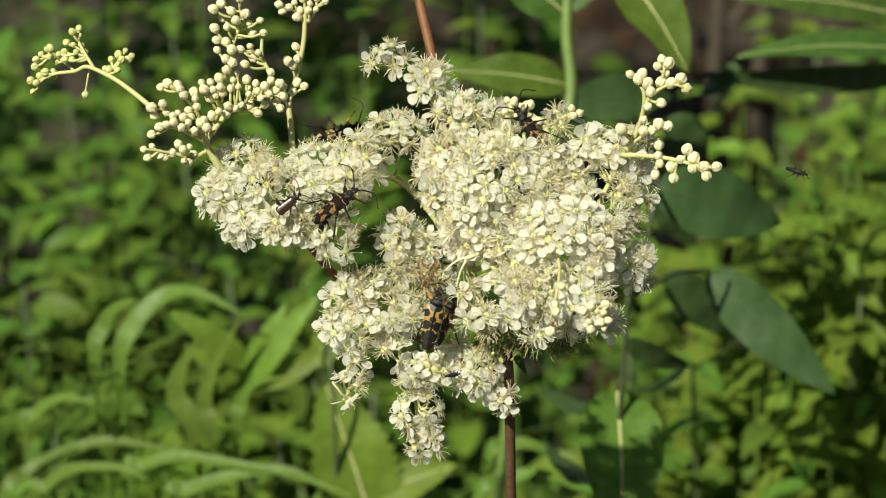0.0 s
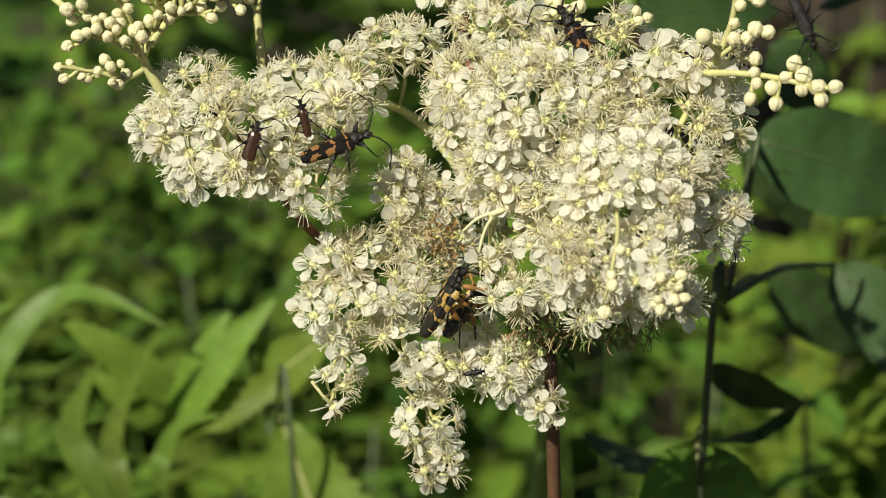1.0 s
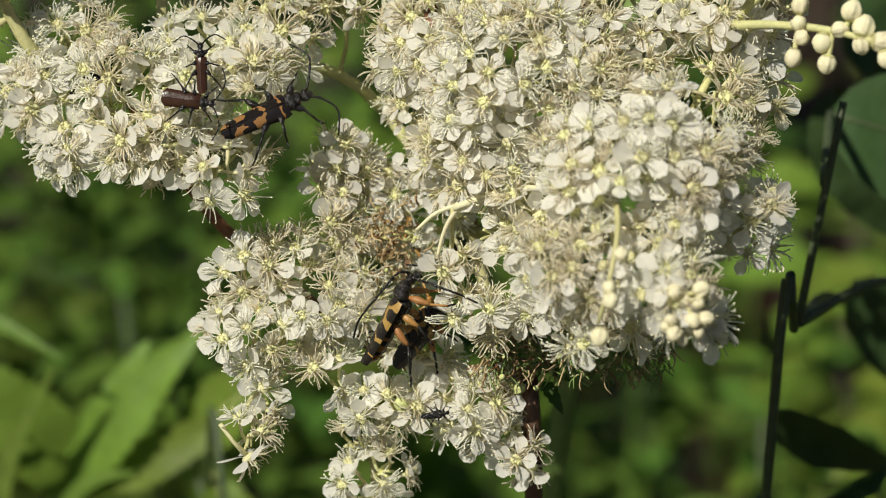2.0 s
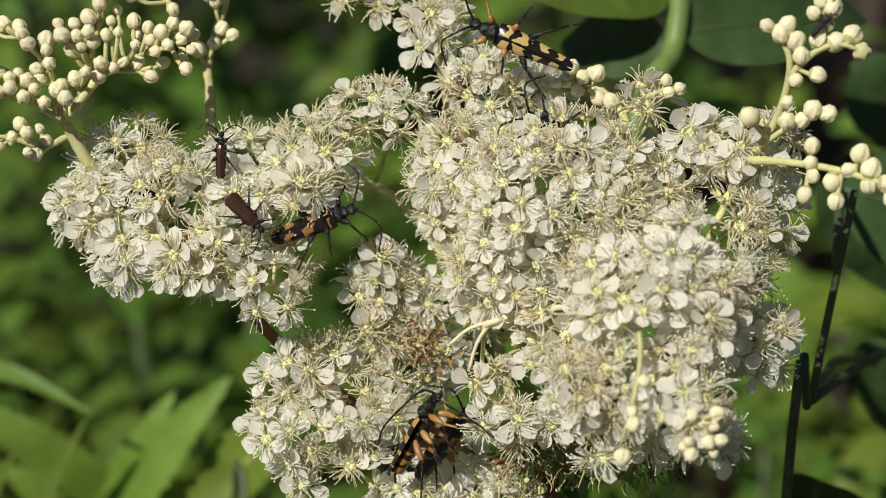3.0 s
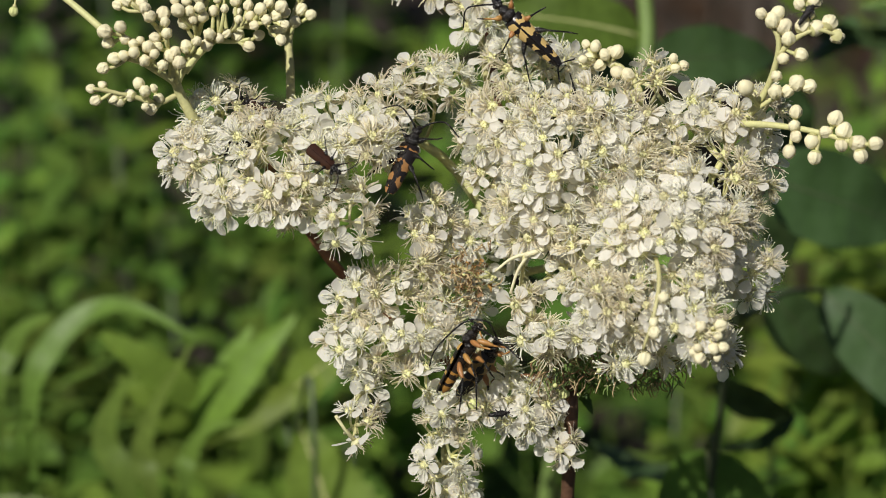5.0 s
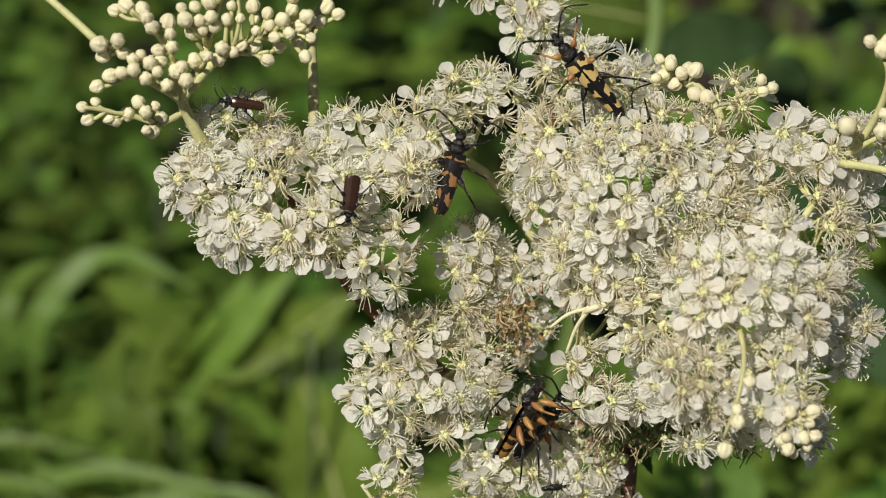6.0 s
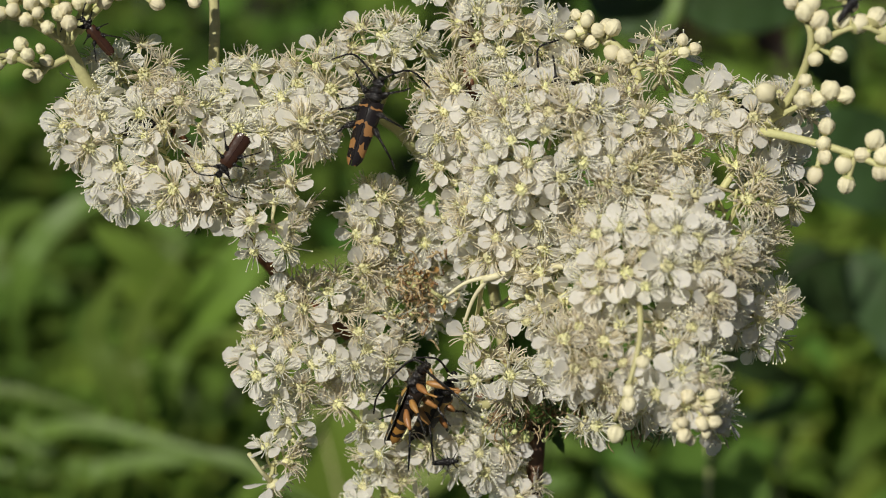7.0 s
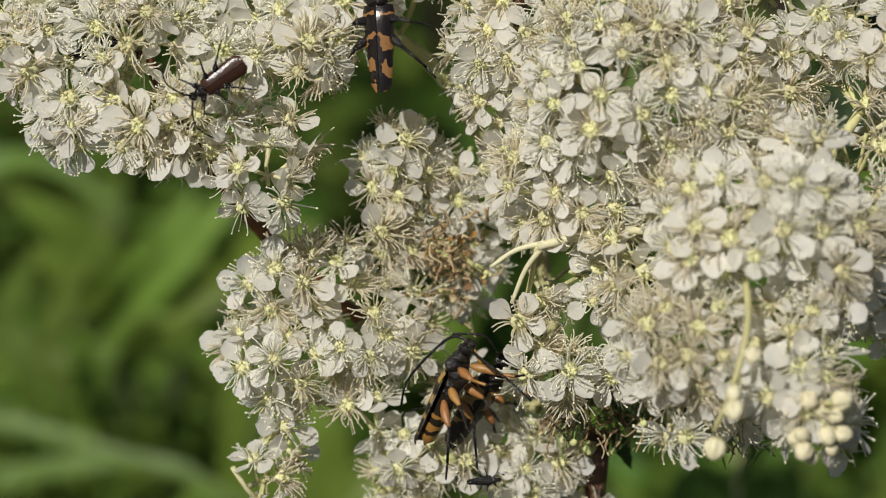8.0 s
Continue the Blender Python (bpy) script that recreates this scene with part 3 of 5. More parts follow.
stalk("branch", [(7.5, -5.7, -20), (2.3, -5.0, -17), (-3.5, -4.2, -14), (-8.6, -5.7, -12)], 0.0007, 0.0005, STALK)
# hair-like dark remains hanging under the head: spent pedicels and bare receptacles
def spent():
    p = Vector((20.0, -21.0, -5)) + Vector((rnd.uniform(-11, 17), rnd.uniform(-5, 4), rnd.uniform(-9, 6)))
    d = Vector((rnd.uniform(-2.2, 2.2), -rnd.uniform(0.2, 3), rnd.uniform(-1, 2)))
    return [p, p + d * 0.5 + Vector((rnd.uniform(-.7, .7), rnd.uniform(-.6, .4), rnd.uniform(-.4, .5))), p + d]


for k in range(120):
    path = spent()
    stalk("bare_pedicel", path, 0.00017, 0.00010, (STEM_GREEN, DRY, STALK, STEM_GREEN, DRY_PALE)[k % 5])
    if k % 3 == 0:
        bud(*path[-1], 0.5, 1)
for name, mat, count in (("green_pedicel_tangle", STEM_GREEN, 330), ("withered_pedicel_tangle", DRY, 260), ("pale_pedicel_tangle", DRY_PALE, 130)):
    bm = bmesh.new()
    for k in range(count):
        tube(bm, curve_points([at(*p) for p in spent()], 3), taper(7, 0.00015, 0.00009), 4)
    tagged(part(name, bm, mat, plant, "tangle of thin spent flower stalks"), kind="stuff")

# small toothed bracts under the head
for u, v, w, du, dv in ((17.5, -24.5, -12, 5, -2.5), (21.5, -23.5, -10, 5.5, 1.0), (14.5, -25.5, -14, -4, -3.0), (26.5, -21.5, -8, 4.5, -1.8), (18.5, -27.5, -14, 3.0, -4.5)):
    part("bract", leaf_mesh(bmesh.new(), at(u, v, w), at(u + du, v + dv, w + 2), 0.0024, (0, -0.7, 0.7), 0.3, 0.2, 10, teeth=0.25), LEAF_MID, plant, "small green toothed bract")

# twigs from the branches to every cluster
for c, r in LOBES:
    root = min(NODES, key=lambda q: (q - (c - Vector((0, 3, 7)))).length)
    mid = root.lerp(c, 0.55) + Vector((rnd.uniform(-1, 1), -1, -2))
    stalk("twig", [root, mid, c], 0.00036, 0.00028, STALK)
    for k in range(3):
        d = Vector((rnd.uniform(-1, 1) * r.x, rnd.uniform(-1, 1) * r.y, rnd.uniform(0, 0.6) * r.z)) * 0.8
        stalk("twig", [mid.lerp(c, 0.4), c + d * 0.4 + Vector((0, 0, -1)), c + d], 0.00028, 0.00022, STALK)

def spray(name, points, groups, thick=0.0008, size=1.18, green=0):
    """A stalk with groups of buds: each group (u, v, w, number, half width, half height)."""
    path = curve_points([Vector(p) for p in points], 6)
    stalk(name, points, thick, thick * 0.55, STALK)
    SPRAY_NODES.extend(path)
    for u, v, w, number, ru, rv in groups:
        c = Vector((u, v, w))
        near = min(path, key=lambda q: (q - c).length)
        if (near - c).length > 3:
            stalk("twig", [near, near.lerp(c, 0.5) + Vector((0, 0.6, 0)), c], thick * 0.6, thick * 0.4, STALK)
        made, tries = 0, 0
        twig_dir = c - near
        number = round(number * 1.15)
        while made < number and tries < number * 60:
            tries += 1
            t = rnd.uniform(0.35, 1.1)
            q = c + Vector((rnd.uniform(-1, 1) * ru, rnd.uniform(-1, 1) * rv, rnd.uniform(-1, 1) * min(ru, rv) * 0.8))
            if any((q - o).length < size * 1.48 for o in BUD_PLACES[-60:]):
                continue
            # the pedicel leaves the twig a little below its bud
            root = min([near + twig_dir * (j / 8) for j in range(9)] + path, key=lambda o: (o - q).length)
            back = (near if twig_dir.length > 3 else path[0]) - root
            root = root + back * min(0.25, 1.2 / max(back.length, 0.01))
            d = q - root
            bud(*q, size, green, d.normalized() if d.length > 0.1 else None)
            if d.length > 1.0:
                stalk("pedicel", [root, root.lerp(q, 0.6) + Vector((0, -0.3, 0)), q], 0.00034, 0.00030, STALK)
            made += 1


def budded(places, size):
    """Buds set one by one on short pedicels along the nearest stalk."""
    for q in places:
        q = Vector(q)
        root = min(SPRAY_NODES, key=lambda o: (o - q - Vector((-0.8, -1.4, 0))).length)
        bud(*q, size, 0, (q - root).normalized())
        stalk("pedicel", [root, root.lerp(q, 0.6) + Vector((0, -0.3, 0)), q], 0.00040, 0.00034, STALK)


def bud_twig(points, buds, size, green, thick):
    """A curved twig with its buds, each on a short pedicel that leaves the twig below it."""
    path = curve_points([Vector(p) for p in points], 6)
    stalk("spray", points, thick, thick * 0.6, STALK)
    for q in buds:
        q = Vector(q)
        near = min(range(len(path)), key=lambda i: (path[i] - q).length)
        back = near
        while back > 0 and (path[near] - path[back]).length < min(2.2, 0.6 * (path[near] - q).length + 0.4):
            back -= 1
        root = path[back]
        d = q - root
        bud(*q, size, green, d.normalized())
        if d.length > 0.8:
            side = Vector((0, -0.12, 0.05)) * d.length
            stalk("pedicel", [root, root.lerp(q, 0.55) + side, q], 0.00038, 0.00034, STALK)


# large spray of closed buds on forking twigs
bud_twig([(-54.5, 19.5, -6), (-56.7, 20.7, -3.0), (-59.3, 25.2, -1.5), (-60.3, 27.2, 0.0), (-63.4, 29.0, 1.0), (-66.6, 30.5, 3.5), (-70.5, 31.0, 6.0)],
         [(-73.0, 28.7, 5.5), (-71.0, 30.5, 6.0), (-69.3, 31.1, 6.2), (-67.4, 31.7, 6.8), (-65.5, 30.4, 6.0), (-63.7, 31.6, 6.7), (-61.1, 31.6, 3.1), (-59.2, 30.4, 4.9), (-62.1, 29.6, 6.8)], 1.28, 0, 0.0011)
bud_twig([(-63.1, 28.8, 1.0), (-65.8, 32.4, 2.7), (-69.1, 34.6, 4.3), (-72.6, 35.3, 6.0)],
         [(-72.9, 35.3, 6.6), (-70.0, 36.2, 7.6), (-72.3, 33.5, 4.5), (-69.2, 34.0, 5.9), (-66.5, 34.0, 5.0), (-67.6, 33.3, 6.2), (-64.9, 32.9, 6.3)], 1.28, 0, 0.0006)
bud_twig([(-60.2, 27.2, 1.0), (-61.0, 32.1, 2.2), (-62.8, 35.6, 3.5), (-65.5, 38.7, 4.8), (-68.3, 40.9, 6.0)],
         [(-70.9, 40.6, 3.6), (-69.1, 41.5, 4.4), (-66.6, 41.1, 4.6), (-65.7, 39.9, 7.2), (-64.9, 38.5, 6.6), (-62.6, 39.2, 4.1), (-62.0, 37.6, 6.7), (-63.9, 34.8, 4.1), (-61.6, 35.6, 6.0), (-63.4, 33.2, 4.0), (-60.2, 32.4, 3.5)], 1.28, 0, 0.0006)
bud_twig([(-59.8, 27.0, 1.0), (-57.9, 31.5, 1.2), (-56.2, 36.7, 1.4), (-54.9, 42.5, 1.6), (-53.6, 46.7, 1.8), (-52.5, 50.2, 2.0)],
         [(-60.5, 41.7, 5.5), (-58.5, 41.9, 2.8), (-56.3, 42.9, 2.9), (-59.8, 39.9, 5.9), (-57.6, 39.9, 5.5), (-58.6, 38.0, 3.2), (-55.8, 40.6, 5.8), (-55.3, 39.1, 4.2), (-57.0, 38.4, 4.7), (-58.2, 33.5, 2.8), (-56.1, 34.4, 5.8), (-54.3, 44.9, 4.8), (-52.7, 46.6, 5.9), (-54.5, 47.6, 5.6), (-56.8, 50.0, 3.2), (-53.1, 50.1, 3.4)], 1.25, 0, 0.0008)
bud_twig([(-58.5, 29.0, 1.0), (-55.9, 32.5, 1.4), (-53.0, 35.1, 1.8), (-48.5, 37.6, 1.2), (-44.7, 39.6, 1.6), (-40.5, 40.1, 2.0)],
         [(-52.8, 42.5, 3.3), (-49.5, 42.6, 2.2), (-51.9, 44.2, 2.8), (-53.4, 40.2, 4.0), (-51.3, 40.6, 5.5), (-49.1, 40.6, 1.5), (-48.7, 38.8, 4.9), (-47.1, 41.6, 3.2), (-46.7, 39.7, 3.0), (-44.7, 40.8, 5.6), (-45.8, 37.9, 3.9), (-43.3, 42.4, 3.1), (-41.9, 39.9, 3.9), (-40.9, 41.5, 5.0), (-40.4, 40.7, 1.8), (-43.5, 38.8, 6.4), (-42.1, 37.2, 1.6), (-40.1, 38.2, 5.2), (-40.8, 35.3, 5.7)], 1.15, 0, 0.0008)
bud_twig([(-53.1, 35.1, 1.0), (-49.2, 35.0, 1.0), (-46.6, 35.6, 2.0)],
         [(-45.0, 36.4, 1.1), (-53.9, 35.8, 5.2), (-54.4, 34.0, 3.5), (-52.1, 35.2, 4.3), (-48.9, 36.2, 1.0), (-46.8, 34.3, 1.2), (-50.9, 36.3, 2.7)], 1.2, 0, 0.0005)
bud_twig([(-42.5, 40.5, 1.0), (-43.8, 44.4, 0.8), (-45.7, 48.3, 0.5), (-45.8, 51.5, 0.2), (-45.8, 53.5, 0.0)],
         [(-43.2, 44.4, 3.8), (-47.9, 48.1, 0.8), (-46.4, 49.4, 3.0), (-48.5, 50.9, 3.7), (-49.8, 46.4, 3.8), (-51.0, 50.3, 2.4), (-54.7, 52.2, 2.4), (-57.0, 52.5, 3.1)], 1.2, 0, 0.0007)
bud_twig([(-53.9, 49.8, 1.0), (-52.1, 54.0, 1.0), (-51.1, 58.3, 1.0), (-51.4, 62.6, 1.0)],
         [(-57.8, 60.3, 3.1), (-56.0, 61.9, 0.4), (-51.1, 63.1, 3.0), (-53.3, 59.8, 3.2), (-49.7, 59.2, 2.4), (-55.6, 58.3, 0.1), (-52.0, 57.4, 3.8), (-48.3, 54.4, -0.6), (-46.3, 57.7, 0.4), (-45.3, 54.5, 1.4), (-57.4, 55.4, 3.7), (-49.0, 57.0, 0.4), (-54.3, 55.7, 3.7)], 1.2, 0, 0.0006)
bud_twig([(-59.4, 25.2, -2.0), (-63.3, 23.1, -1.0), (-67.7, 24.1, 0.0), (-72.4, 24.8, 1.0), (-75.1, 25.1, 2.0)],
         [(-75.5, 25.1, 1.2), (-73.5, 25.9, 0.2), (-74.6, 23.1, 0.3), (-71.3, 23.5, -0.3), (-70.3, 23.2, -0.7), (-68.4, 24.3, -0.4), (-66.7, 26.4, 1.8), (-65.4, 25.0, 3.0), (-64.1, 25.8, -0.4), (-63.1, 24.0, -0.8), (-65.2, 22.1, 2.9), (-64.3, 21.8, 1.1)], 1.1, 0, 0.0006)
bud_twig([(-73.1, 35.5, 5.0), (-78.9, 40.1, 3.3), (-83.7, 43.3, 1.7), (-89.8, 46.0, 0.0), (-93.3, 45.0, -1.7), (-98.8, 44.4, -3.3), (-103.3, 42.4, -5.0)],
         [(-101.1, 44.9, -3.7), (-99.4, 45.0, -5.2), (-102.7, 44.0, -5.3), (-105.3, 43.0, -6.8), (-103.3, 42.2, -3.3), (-104.8, 40.2, -6.9), (-99.1, 43.9, -5.0)], 1.0, 1, 0.0007)
bud_twig([(-93.7, 45.2, -4.0), (-96.3, 47.4, -4.3), (-99.0, 49.1, -4.7), (-102.3, 48.9, -5.0)],
         [(-98.6, 47.7, -5.4), (-102.5, 46.7, -6.1), (-103.9, 46.4, -4.6), (-100.1, 48.8, -3.6), (-102.6, 49.7, -6.5), (-103.5, 48.2, -4.1), (-99.7, 51.0, -3.2), (-100.9, 50.8, -4.5)], 1.0, 1, 0.0004)
bud_twig([(-88.3, 45.6, -1.0), (-90.7, 49.3, -2.3), (-92.6, 52.7, -3.7), (-93.5, 55.1, -5.0)],
         [(-94.1, 55.1, -2.8), (-92.8, 56.1, -5.6), (-92.5, 54.2, -4.3), (-95.9, 52.5, -5.4), (-93.8, 51.8, -2.6), (-92.2, 51.6, -4.8), (-91.2, 50.1, -4.2), (-93.0, 49.9, -2.0), (-94.2, 48.0, -2.6), (-95.9, 48.0, -2.1), (-97.9, 49.5, -4.2), (-96.3, 50.1, -4.0), (-91.8, 49.0, -3.1)], 1.0, 1, 0.0005)
bud_twig([(-84.6, 43.8, 0.0), (-82.9, 46.5, -1.0), (-81.5, 48.6, -2.0)],
         [(-85.5, 45.6, -1.1), (-84.1, 48.0, -1.8), (-82.2, 49.2, -1.4), (-80.6, 50.3, -2.4), (-78.9, 48.9, -1.5), (-81.1, 47.8, 1.0), (-82.2, 45.1, 0.8), (-84.5, 45.3, -0.5), (-79.8, 47.9, -1.0)], 1.0, 1, 0.0005)
bud_twig([(-89.7, 45.4, -2.0), (-90.3, 42.1, -2.0), (-90.7, 39.5, -2.0)],
         [(-90.7, 39.1, -2.0)], 0.95, 1, 0.0003)
bud_twig([(-38.6, 21.8, -12.0), (-39.2, 31.3, -13.0), (-39.7, 37.9, -13.0), (-37.7, 45.1, -13.0), (-35.9, 53.7, -13.0), (-35.6, 61.4, -13.0), (-35.3, 64.3, -13.0)],
         [(-38.0, 52.1, -13.0), (-40.0, 48.4, -12.5), (-37.5, 48.9, -11.3), (-38.6, 47.2, -11.1), (-37.6, 42.8, -12.3), (-35.7, 41.8, -11.3), (-38.6, 40.4, -11.3), (-41.2, 39.4, -11.5)], 1.25, 0, 0.0009)
bud_twig([(-34.8, 58.5, -13.0), (-37.8, 61.4, -13.0), (-40.7, 62.9, -13.0)],
         [(-42.2, 62.9, -11.5), (-39.5, 62.2, -11.2), (-41.4, 61.2, -12.4), (-38.2, 63.4, -11.4), (-36.9, 61.5, -12.7), (-37.6, 59.7, -12.0)], 1.15, 0, 0.0005)
bud_twig([(-34.8, 58.5, -13.0), (-32.7, 62.1, -13.0), (-30.5, 64.3, -13.0)],
         [(-36.1, 64.3, -11.2), (-34.2, 63.1, -11.4), (-32.5, 64.6, -12.6), (-30.2, 63.6, -10.7), (-34.6, 61.4, -11.6), (-32.7, 61.7, -11.8), (-35.9, 59.3, -13.5)], 1.15, 0, 0.0005)
# spray on the far side
spray("spray", [(41.7, 16.5, 4), (44.7, 22.8, 6), (47.9, 28.3, 10), (49.5, 33.7, 13), (49.6, 38.5, 15), (47.6, 42.0, 15)], [], 0.0008)
spray("spray", [(49.7, 35.8, 14), (53.0, 39.1, 16), (56.4, 40.4, 17), (59.8, 39.6, 17)], [], 0.0006)
spray("spray", [(53.0, 39.8, 16), (54.3, 43.2, 17), (54.2, 46.0, 17)], [], 0.0005)
spray("spray", [(46.2, 25.5, 9), (49.9, 28.2, 12), (53.3, 29.8, 13), (55.7, 30.4, 13)], [], 0.0005)
spray("spray", [(44.6, 23.4, 8), (49.9, 23.1, 12), (56.5, 22.1, 16), (63.2, 20.2, 19), (67.0, 19.9, 20)], [], 0.0007)
budded([(53.9, 46.6, 17), (52.8, 44.9, 17), (55.5, 45.7, 17), (54.9, 43.3, 16), (53.7, 41.1, 16), (56.2, 40.8, 16), (58.6, 41.9, 16), (60.1, 39.5, 16), (46.1, 43.0, 16), (48.2, 41.9, 16), (49.1, 43.2, 16), (50.4, 40.8, 16), (51.2, 38.7, 16), (53.8, 36.0, 15), (50.6, 35.1, 15), (49.5, 31.9, 15), (49.6, 29.1, 14), (51.8, 29.3, 14), (53.3, 30.8, 15), (55.5, 30.3, 15), (44.1, 29.6, 14)], 1.42)
budded([(53.3, 25.5, 15), (53.1, 23.0, 15), (53.5, 21.1, 15), (56.2, 20.3, 16), (52.4, 18.3, 15), (56.9, 17.4, 16), (58.5, 22.0, 17), (60.0, 24.4, 18), (61.6, 22.2, 18), (61.3, 19.8, 18), (64.0, 20.1, 19), (64.6, 17.9, 19), (67.0, 20.1, 20)], 1.5)
# short spray above
spray("spray", [(26.6, 25.0, 0), (26.3, 29.5, 0), (22.7, 33.9, -2), (17.4, 36.1, -3)],
      [(17.2, 36.3, -2, 4, 1.6, 1.6), (20.2, 35.4, -2, 4, 1.8, 1.6), (23.1, 33.0, -1, 2, 1.2, 1.0), (33.6, 34.6, 0, 3, 1.4, 1.0)], 0.0008, 1.2)
# hanging spray in front
spray("spray", [(28.0, 0.1, 15), (28.3, -5.4, 25), (27.2, -12.2, 28), (25.7, -18.3, 27)],
      [(28.8, -9.1, 29, 1, 0.2, 0.2), (27.4, -14.6, 29, 2, 1.2, 1.2), (26.1, -19.7, 28, 1, 0.4, 0.4)], 0.0005, 1.2)
spray("spray", [(33.9, -10.9, 22), (36.5, -14.3, 25), (38.5, -17.7, 26)],
      [(37.5, -14.9, 26, 4, 2.2, 1.4), (36.7, -19.0, 26, 4, 2.2, 1.4), (39.7, -18.8, 26, 2, 0.8, 1.6)], 0.0004, 1.12)
stalk("pedicel", [(-36.0, 6.5, -5), (-37.4, 3.6, -3), (-38.9, 1.3, -2)], 0.00040, 0.00034, STALK)
bud(-38.9, 1.3, -2, 1.35, 0, Vector((-0.4, -0.8, 0.3)))
bud(14.9, -28.2, -4, 1.4, 1)
bud(-2.0, -30.7, -3, 1.2, 1)

# ---- plants behind ----
def bleaf(parent, base, tip, width, mat, up=(0, -0.8, 0.6), fold=0.22, droop=0.10, name="leaf", label=""):
    a, b, w = at(*base), at(*tip), width * 0.001
    leaf = part(name, leaf_mesh(bmesh.new(), a, b, w, up, fold, droop, 26, wave=0.03, ribs=w * 0.02, teeth=0.16 if mat == LEAF_LIGHT else 0.0), mat, parent, label)
    if width > 12:
        along = b - a
        out = along.cross(Vector(up)).normalized().cross(along.normalized()).normalized()
        path = [a + along * t + out * along.length * (2 * droop * t * (1 - t) - droop * t * t) for t in [k / 10 for k in range(11)]]
        part("midrib", tube(bmesh.new(), path, taper(11, w * 0.022, w * 0.006), 5), STEM_DARK if mat == LEAF_DARK else STALK, leaf, "raised midrib")
    return leaf


def rod(parent, points, r0, r1, mat, name="stem", label=""):
    path = curve_points(points, 6)
    return part(name, tube(bmesh.new(), path, taper(len(path), r0, r1), 8), mat, parent, label)


shrub = tagged(new("broad_leaved_shrub"), "shrub with large dark blue-green oval leaves on a dark stem", "shrub")
top = at(67.3, 19.6, -150)
low = at(56.9, -44.8, -165)
rod(shrub, [(low.x - 0.012, low.y + 0.01, -0.01), (low.x - 0.01, low.y, 0.5), low, at(61.4, -14.1, -158), top], 0.0011, 0.0006, STEM_DARK)
bleaf(shrub, (69.8, 20.6, -190), (114.9, 8.1, -205), 23, LEAF_DARK, (0.15, -0.9, 0.35), label="dark oval leaf with half shade in its colour")
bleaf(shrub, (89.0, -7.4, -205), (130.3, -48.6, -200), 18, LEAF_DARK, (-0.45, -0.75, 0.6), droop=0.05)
# shadowed leaf behind, its shade put into the dark leaf colour
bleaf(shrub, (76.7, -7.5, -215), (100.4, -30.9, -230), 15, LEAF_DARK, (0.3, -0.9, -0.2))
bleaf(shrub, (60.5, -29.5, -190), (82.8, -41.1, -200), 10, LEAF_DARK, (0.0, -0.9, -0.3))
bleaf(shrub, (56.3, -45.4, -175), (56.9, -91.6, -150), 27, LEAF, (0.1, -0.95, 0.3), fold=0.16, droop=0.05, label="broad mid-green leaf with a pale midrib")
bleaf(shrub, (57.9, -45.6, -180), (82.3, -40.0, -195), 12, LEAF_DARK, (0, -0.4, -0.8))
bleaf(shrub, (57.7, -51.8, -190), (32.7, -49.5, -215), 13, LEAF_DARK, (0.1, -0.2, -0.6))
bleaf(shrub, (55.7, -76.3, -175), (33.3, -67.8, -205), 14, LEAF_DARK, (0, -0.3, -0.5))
# darker leaves that also fill in for shadow between the others
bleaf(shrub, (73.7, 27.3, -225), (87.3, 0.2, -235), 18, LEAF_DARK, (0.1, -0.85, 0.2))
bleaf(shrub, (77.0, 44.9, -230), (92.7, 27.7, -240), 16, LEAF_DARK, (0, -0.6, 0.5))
for a, b in (((61.4, -14.1, -158), (89.0, -7.4, -205)), ((65.0, 7.3, -154), (69.8, 20.6, -190)), ((56.9, -44.8, -165), (56.3, -45.4, -175)), ((61.4, -14.1, -158), (77.5, -11.5, -235))):
    rod(shrub, [at(*a), at(*a).lerp(at(*b), 0.5) + Vector((0, 0, 0.003)), at(*b)], 0.0009, 0.0007, STEM_DARK, "petiole")

dogwood = tagged(new("upright_herb"), "upright green-stemmed herb with broad pointed leaves in pairs", "herb")
low = at(29.8, 3.9, -190)
rod(dogwood, [(low.x - 0.03, low.y + 0.02, -0.01), (low.x - 0.02, low.y + 0.01, 0.7), low, at(41.5, 46.6, -190), at(40.6, 70.7, -190), at(41.5, 96.7, -190)], 0.0024, 0.0018, STEM_GREEN)
# this leaf and the third use a paler green for the sun on them
bleaf(dogwood, (57.7, 92.9, -190), (79.3, 59.0, -170), 21.4, LEAF, (0.2, -0.7, 0.7), label="broad green leaf in a paler, sunlit colour")
bleaf(dogwood, (40.6, 77.2, -190), (14.1, 96.7, -190), 18.8, LEAF_MID, (0, -0.7, 0.7))
bleaf(dogwood, (40.6, 54.0, -190), (2.9, 59.2, -180), 14.5, LEAF, (-0.1, -0.75, 0.7))
# this pair carries its shade in the darker leaf colour
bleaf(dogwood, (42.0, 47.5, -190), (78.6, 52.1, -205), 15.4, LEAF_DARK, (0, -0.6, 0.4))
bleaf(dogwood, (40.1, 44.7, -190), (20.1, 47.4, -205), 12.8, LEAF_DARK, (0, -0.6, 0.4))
bleaf(dogwood, (41.2, 78.1, -190), (57.7, 92.9, -190), 6.0, LEAF_MID, (0, -0.6, 0.6))

